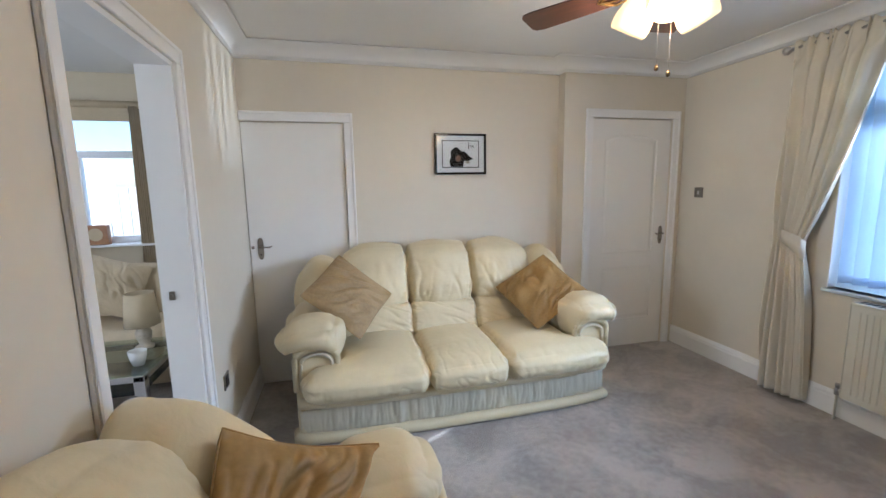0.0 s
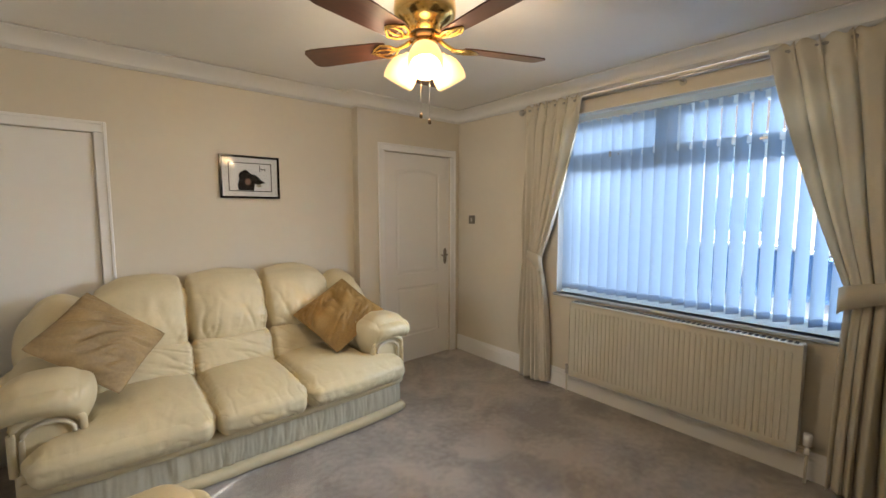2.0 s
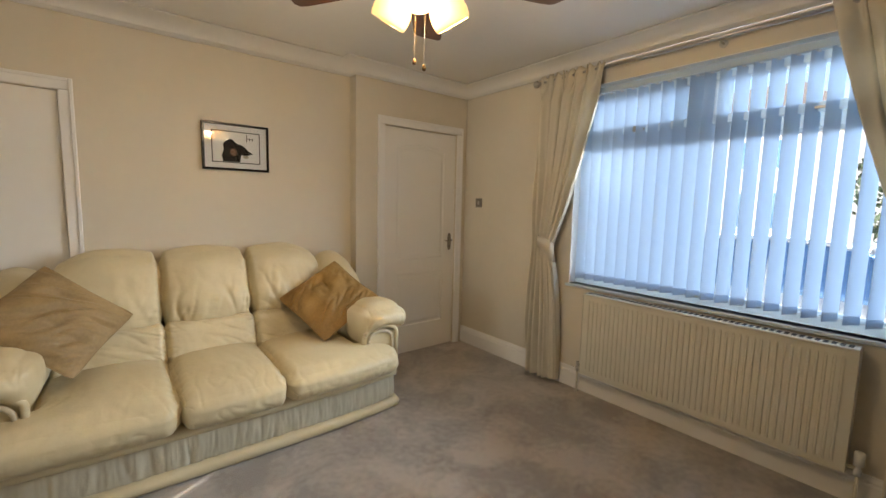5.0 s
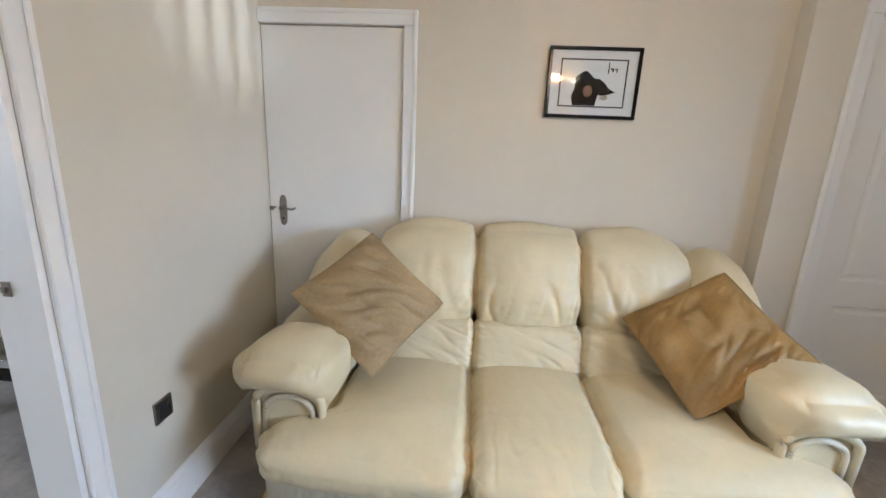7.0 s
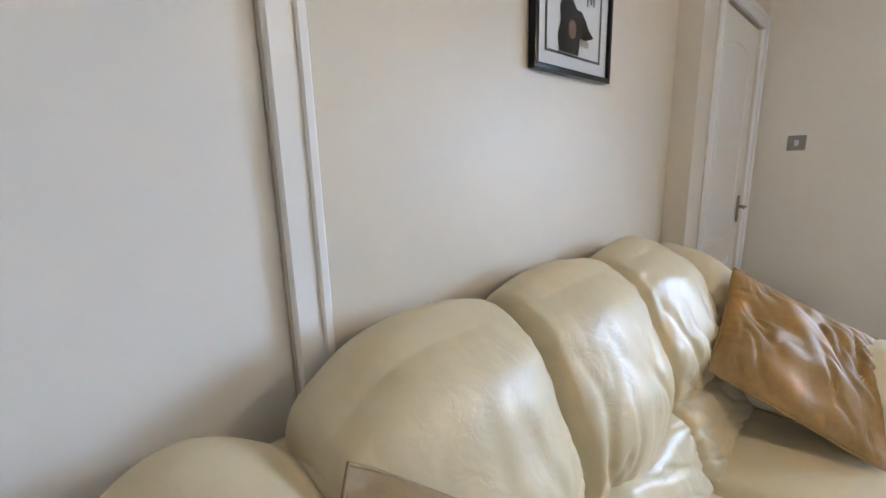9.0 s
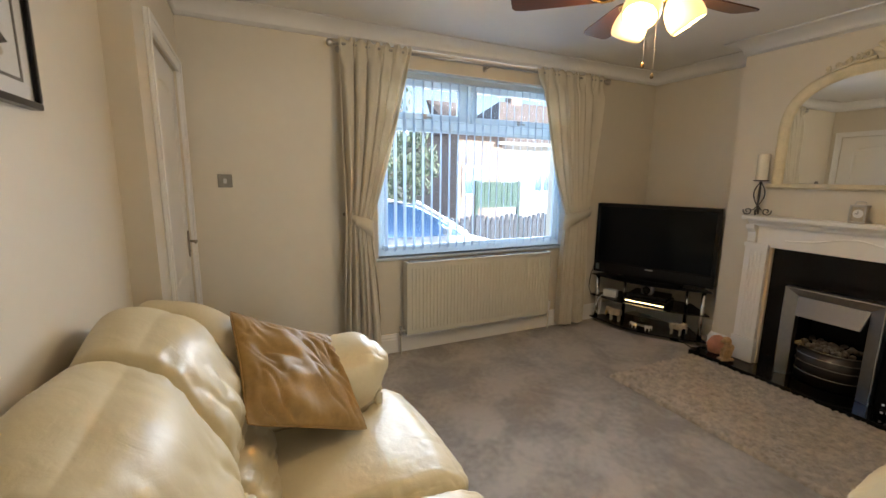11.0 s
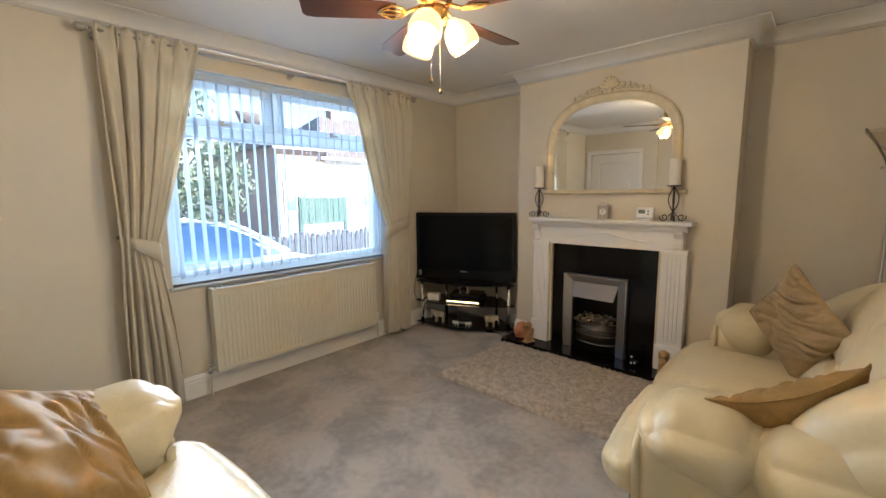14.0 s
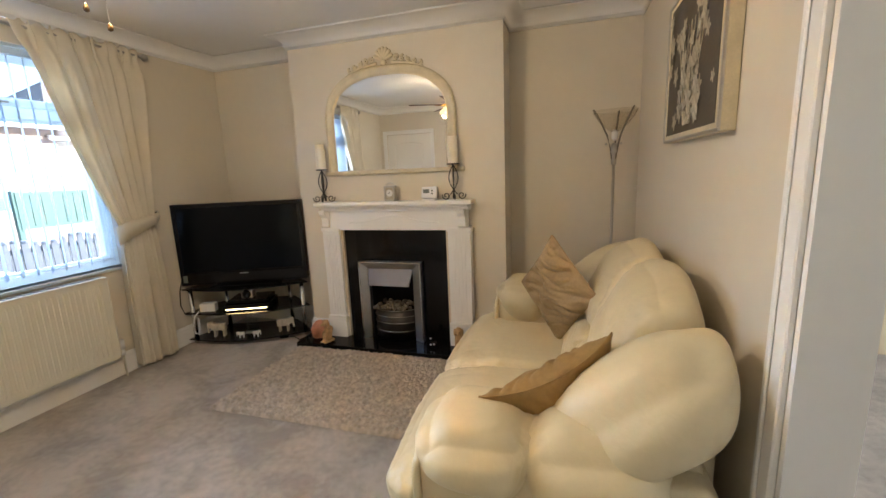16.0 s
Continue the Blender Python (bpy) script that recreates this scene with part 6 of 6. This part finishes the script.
cushion("dark brown cushion on the rear settee", M_BROWNCLOTH, (-2.15, 4.52, 0.74), (0.9, 0.05, 0.1), (0.0, 0.3, 0.85), 0.44, 0.15, 12)
tb = thing("glass_table", "glass-topped coffee table with chrome legs", "table", at(-1.02, 3.68, 0))
part("tabletop", box(-0.52, -0.34, 0.44, 0.52, 0.34, 0.452, 0.003), M_TGLASS, tb, "clear glass top")
part("table_frame", frame_xz(-0.50, 0.50, -0.32, 0.32, 0.04, -0.02, 0.02), M_CHROME, tb).matrix_basis = at(0, 0, 0.415, 90)
for sx in (-1, 1):
    for sy in (-1, 1):
        part("leg", box(sx * 0.47 - 0.03, sy * 0.29 - 0.03, 0.0, sx * 0.47 + 0.03, sy * 0.29 + 0.03, 0.43, 0.004), M_CHROME, tb, "square chrome leg")
part("under_shelf", box(-0.46, -0.28, 0.30, 0.46, 0.28, 0.312, 0.003), M_BLACK, tb, "black glass under-shelf")
tl = thing("table_lamp", "cream table lamp standing on the glass table", "lamp", at(-0.69, 3.82, 0.452))
part("base", lathe(bmesh.new(), [(0, 0), (0.055, 0), (0.058, 0.012), (0.03, 0.03), (0.045, 0.07), (0.05, 0.11), (0.03, 0.15), (0.012, 0.17), (0.012, 0.21), (0, 0.21)], 26), M_FIGURE, tl, "", True)
s_ = part("shade", lathe(bmesh.new(), [(0.105, 0.16), (0.085, 0.38)], 32), M_LAMPSHADE, tl, "cream drum shade", True)
s_.modifiers.new("thick", "SOLIDIFY").thickness = 0.003
cupb = thing("white_bowl", "small white bowl on the glass table", "bowl", at(-0.60, 3.50, 0.452))
part("bowl", lathe(bmesh.new(), [(0, 0.004), (0.025, 0.004), (0.03, 0), (0.045, 0.05), (0.05, 0.09), (0.046, 0.09), (0.04, 0.05), (0, 0.012)], 24), M_PAPER, cupb, "", True)

# ---- outdoors ----
GZ = -0.35
struct("ground", box(-400, -400, GZ - 0.5, 400, 400, GZ), M_ASPH, "pale concrete drive and road in the sun")
bm = bmesh.new()
bx(bm, XW + 0.28, -0.8, GZ, XW + 0.30, 6, -0.12)
struct("wall_outer_plinth", bm, M_BRICK, "brick plinth below the window")


def house(x, y, w, depth, wall_h, ridge, m, label, windows, chimney):
    h = thing("house", label, "house", at(x, y, GZ), "houses opposite")
    part("wall", box(0, -w / 2, 0, depth, w / 2, wall_h), m, h)
    bm = bmesh.new()
    e = 0.35
    pts = [(-e, -w / 2 - e, wall_h), (-e, w / 2 + e, wall_h), (depth + e, w / 2 + e, wall_h), (depth + e, -w / 2 - e, wall_h)]
    lo = [bm.verts.new(p) for p in pts]
    r0, r1 = bm.verts.new((depth / 2, -w / 2 + depth * 0.3, ridge)), bm.verts.new((depth / 2, w / 2 - depth * 0.3, ridge))
    bm.faces.new((lo[0], lo[1], r1, r0))
    bm.faces.new((lo[1], lo[2], r1))
    bm.faces.new((lo[2], lo[3], r0, r1))
    bm.faces.new((lo[3], lo[0], r0))
    bm.faces.new(lo[::-1])
    roof = part("roof", bm, M_ROOF, h, "brown tiled roof")
    part("gutter", box(-e - 0.1, -w / 2 - e, wall_h - 0.12, -e, w / 2 + e, wall_h, 0.02), M_UPVC, h)
    if chimney is not None:
        part("chimney", box(depth / 2 - 0.3, chimney - 0.35, wall_h + 0.6, depth / 2 + 0.3, chimney + 0.35, ridge + 0.9), M_BRICK, roof)
    for wy, wz, ww, wh in windows:
        o = part("window", box(-0.03, wy - ww / 2, wz, 0.02, wy + ww / 2, wz + wh), M_SKYGLASS, h)
        part("frame", ring(bmesh.new(), wy - ww / 2 - 0.06, wy + ww / 2 + 0.06, wz - 0.06, wz + wh + 0.06, 0.08, -0.06, 0.0, 0.0), M_UPVC, o)
        part("glazing_bar", box(-0.055, wy - 0.03, wz, -0.031, wy + 0.03, wz + wh), M_UPVC, o)
    return h


house(16.0, -5.4, 2.1, 7.0, 3.6, 5.4, M_BRICK, "pink-brown bungalow wing across the road", [(0.35, 1.1, 0.9, 1.1)], None)
house(16.2, -10.4, 7.8, 8.0, 3.3, 5.8, M_WHITEHOUSE, "white rendered bungalow across the road", [(1.6, 1.2, 0.9, 0.8), (-1.6, 1.1, 1.8, 1.3)], 0.6)
house(19.0, 8.0, 10.0, 8.0, 4.6, 7.0, M_WHITEHOUSE, "white rendered house behind the tree", [(-2.5, 1.1, 1.8, 1.3), (2.0, 1.1, 1.8, 1.3), (-2.5, 3.2, 1.6, 1.0)], 1.0)

fe = thing("picket_fence", "dark painted garden fence with scalloped tops", "fence")
p0 = None
for i in range(60):
    y = 1.0 - 0.13 * i
    if p0 is None:
        bm = box(-0.012, -0.05, GZ, 0.012, 0.05, 0.55, 0.003, 1)
        lathe(bm, [(0, 0.55), (0.05, 0.551), (0.045, 0.58), (0.025, 0.60), (0, 0.605)], 8)
        p0 = part("slat", bm, M_FENCE, fe)
        p0.matrix_basis = at(8.6, y, 0)
    else:
        share("slat", p0, fe, at(8.6, y, 0.04 * math.sin(i * 0.9)))
for z in (0.0, 0.40):
    part("rail", box(8.615, -6.8, z, 8.65, 1.05, z + 0.08), M_FENCE, fe)
gp = thing("garden_screen", "dark green slatted garden screen", "screen")
part("board_frame", ring(bmesh.new(), -4.6, -3.0, 0.5, 1.32, 0.06, 11.98, 12.06, 0.0), M_GREEN, gp)
for i in range(7):
    part("board", box(12.0, -4.54 + 0.215 * i, 0.5, 12.03, -4.54 + 0.215 * i + 0.2, 1.3, 0.004, 1), M_GREEN, gp)
for y in (-4.6, -3.0):
    part("post", box(12.0, y - 0.05, GZ, 12.1, y + 0.05, 1.35), M_GREEN, gp)


M_PALEFENCE = mat("pale_garden_fence", (0.52, 0.48, 0.42), 0.8, spots=0.2, scale=6, bump=0.3, bscale=40, rnd=0.2)
rf_ = thing("garden_fence", "pale weathered board fence behind the house", "fence")
bd0 = None
for i in range(50):
    m4 = at(-6.5 + 0.155 * i, 9.0, GZ)
    if bd0 is None:
        bd0 = part("board", box(-0.072, -0.012, 0.0, 0.072, 0.012, 1.95, 0.004, 1), M_PALEFENCE, rf_)
        bd0.matrix_basis = m4
    else:
        share("board", bd0, rf_, m4)
for z in (0.3, 1.55):
    part("rail", box(-6.6, 9.013, GZ + z, 1.2, 9.06, GZ + z + 0.08), M_PALEFENCE, rf_)


def car(m4):
    c = thing("parked_car", "silver hatchback parked on the drive", "car", m4)
    # outline along the car: (y, z of the body's shoulder) and the roof line
    def loft(sections, m, name, label=""):
        bm = bmesh.new()
        rings = []
        for y, pts in sections:
            rings.append([bm.verts.new((x, y, z)) for x, z in pts])
        for a, b in zip(rings, rings[1:]):
            for i in range(len(a) - 1):
                bm.faces.new((a[i], a[i + 1], b[i + 1], b[i]))
        bm.faces.new(rings[0])
        bm.faces.new(rings[-1][::-1])
        return part(name, bm, m, c, label, True)

    def sect(w, z0, z1):
        return [(-w * 0.94, z0), (-w, z0 + 0.15), (-w, z1 - 0.12), (-w * 0.93, z1), (0, z1 + 0.03), (w * 0.93, z1), (w, z1 - 0.12), (w, z0 + 0.15), (w * 0.94, z0)]
    loft([(-2.05, sect(0.70, 0.30, 0.62)), (-1.9, sect(0.82, 0.22, 0.74)), (-1.2, sect(0.87, 0.2, 0.90)), (0.0, sect(0.88, 0.2, 0.94)), (1.4, sect(0.87, 0.2, 0.95)), (1.95, sect(0.80, 0.25, 0.90)), (2.05, sect(0.72, 0.32, 0.70))], M_CAR, "body")

    def cab(w, z1):
        return [(-0.80, 0.90), (-w, z1 - 0.06), (-w * 0.85, z1), (0, z1 + 0.02), (w * 0.85, z1), (w, z1 - 0.06), (0.80, 0.90)]
    loft([(-1.15, cab(0.78, 0.97)), (-0.75, cab(0.68, 1.22)), (-0.35, cab(0.62, 1.40)), (0.3, cab(0.60, 1.46)), (1.0, cab(0.60, 1.44)), (1.55, cab(0.64, 1.32)), (1.9, cab(0.75, 0.97))], M_SKYGLASS, "glasshouse", "glass coloured blue to imitate reflected sky")
    bm = bmesh.new()
    rows = []
    for y, w, z in ((-0.42, 0.55, 1.40), (-0.1, 0.56, 1.465), (0.4, 0.56, 1.49), (1.0, 0.56, 1.47), (1.5, 0.56, 1.37)):
        rows.append([bm.verts.new((x * w, y, z + 0.005 - 0.02 * abs(x) ** 2)) for x in (-1, -0.5, 0, 0.5, 1)])
    for a, b in zip(rows, rows[1:]):
        for i in range(4):
            bm.faces.new((a[i], a[i + 1], b[i + 1], b[i]))
    rf = part("roof", bm, M_CAR, c, "", True)
    rf.modifiers.new("thick", "SOLIDIFY").thickness = 0.03
    for sx in (-1, 1):
        part("pillar", tube(bmesh.new(), [(sx * 0.80, -1.2, 0.93), (sx * 0.66, -0.7, 1.25), (sx * 0.58, -0.4, 1.42)], 0.035, 8), M_CAR, c)
        part("pillar", tube(bmesh.new(), [(sx * 0.80, 0.35, 0.93), (sx * 0.60, 0.3, 1.46)], 0.03, 8), M_CAR, c)
        part("pillar", tube(bmesh.new(), [(sx * 0.78, 1.85, 0.93), (sx * 0.58, 1.45, 1.40)], 0.05, 8), M_CAR, c)
        part("wing_mirror", puff(bmesh.new(), 0.16, 0.10, 0.12, 0.04, 8, Matrix.Translation((sx * 0.93, -0.75, 1.0))), M_CAR, c, "", True)
        part("headlight", puff(bmesh.new(), 0.28, 0.12, 0.13, 0.05, 8, Matrix.Translation((sx * 0.56, -1.97, 0.66))), M_FROST, c, "", True)
        for y in (-1.3, 1.3):
            wh = part("wheel", cyl(bmesh.new(), (sx * 0.74, y, 0.31), (sx * 0.90, y, 0.31), 0.31, seg=28), M_TYRE, c, "black tyre")
            part("rim", cyl(bmesh.new(), (sx * 0.895, y, 0.31), (sx * 0.912, y, 0.31), 0.2, seg=20), M_STEEL, wh)
    return c


car(at(6.9, 1.75, GZ, 0, 0, 8))

random.seed(21)
tree = thing("tree", "leafy evergreen garden tree across the drive", "tree", at(11.2, 0.5, GZ))
part("trunk", tube(bmesh.new(), [(0, 0, 0), (0.05, 0.02, 0.8), (-0.03, 0.05, 1.6), (0.04, 0.0, 2.6), (0.0, 0.02, 3.6)], lambda s: 0.14 * (1 - 0.75 * s), 10), M_BARK, tree, "", True)
for k in range(9):
    a, z = k * 2.4, 1.0 + 0.28 * k
    part("limb", tube(bmesh.new(), [(0, 0, z), (0.4 * math.cos(a), 0.4 * math.sin(a), z + 0.25), (0.9 * math.cos(a), 0.9 * math.sin(a), z + 0.7)], lambda s: 0.045 * (1 - 0.8 * s), 6), M_BARK, tree, "", True)
vs, fs = [], []
for k in range(7000):
    while True:
        p = Vector((random.uniform(-1, 1), random.uniform(-1, 1), random.uniform(-1, 1)))
        if p.length < 1:
            break
    c = Vector((p.x * 1.6, p.y * 1.75, 2.45 + p.z * 1.75))
    if noise.noise(c * 1.3) < -0.12 or p.length * (1 + 0.35 * noise.noise(c * 0.8)) > 0.98:
        continue
    q = Euler((random.uniform(0, 6.3), random.uniform(0, 6.3), random.uniform(0, 6.3))).to_matrix()
    s = random.uniform(0.05, 0.11)
    i = len(vs)
    vs += [tuple(c + q @ Vector(v)) for v in ((-s, 0, 0), (0, -s * 0.45, 0.01), (s, 0, 0), (0, s * 0.45, 0.01))]
    fs.append((i, i + 1, i + 2, i + 3))
me = bpy.data.meshes.new("crown")
me.from_pydata(vs, [], fs)
me.materials.append(M_LEAF)
cr = new("crown", me)
cr.parent = tree
cr["kind"] = "stuff"
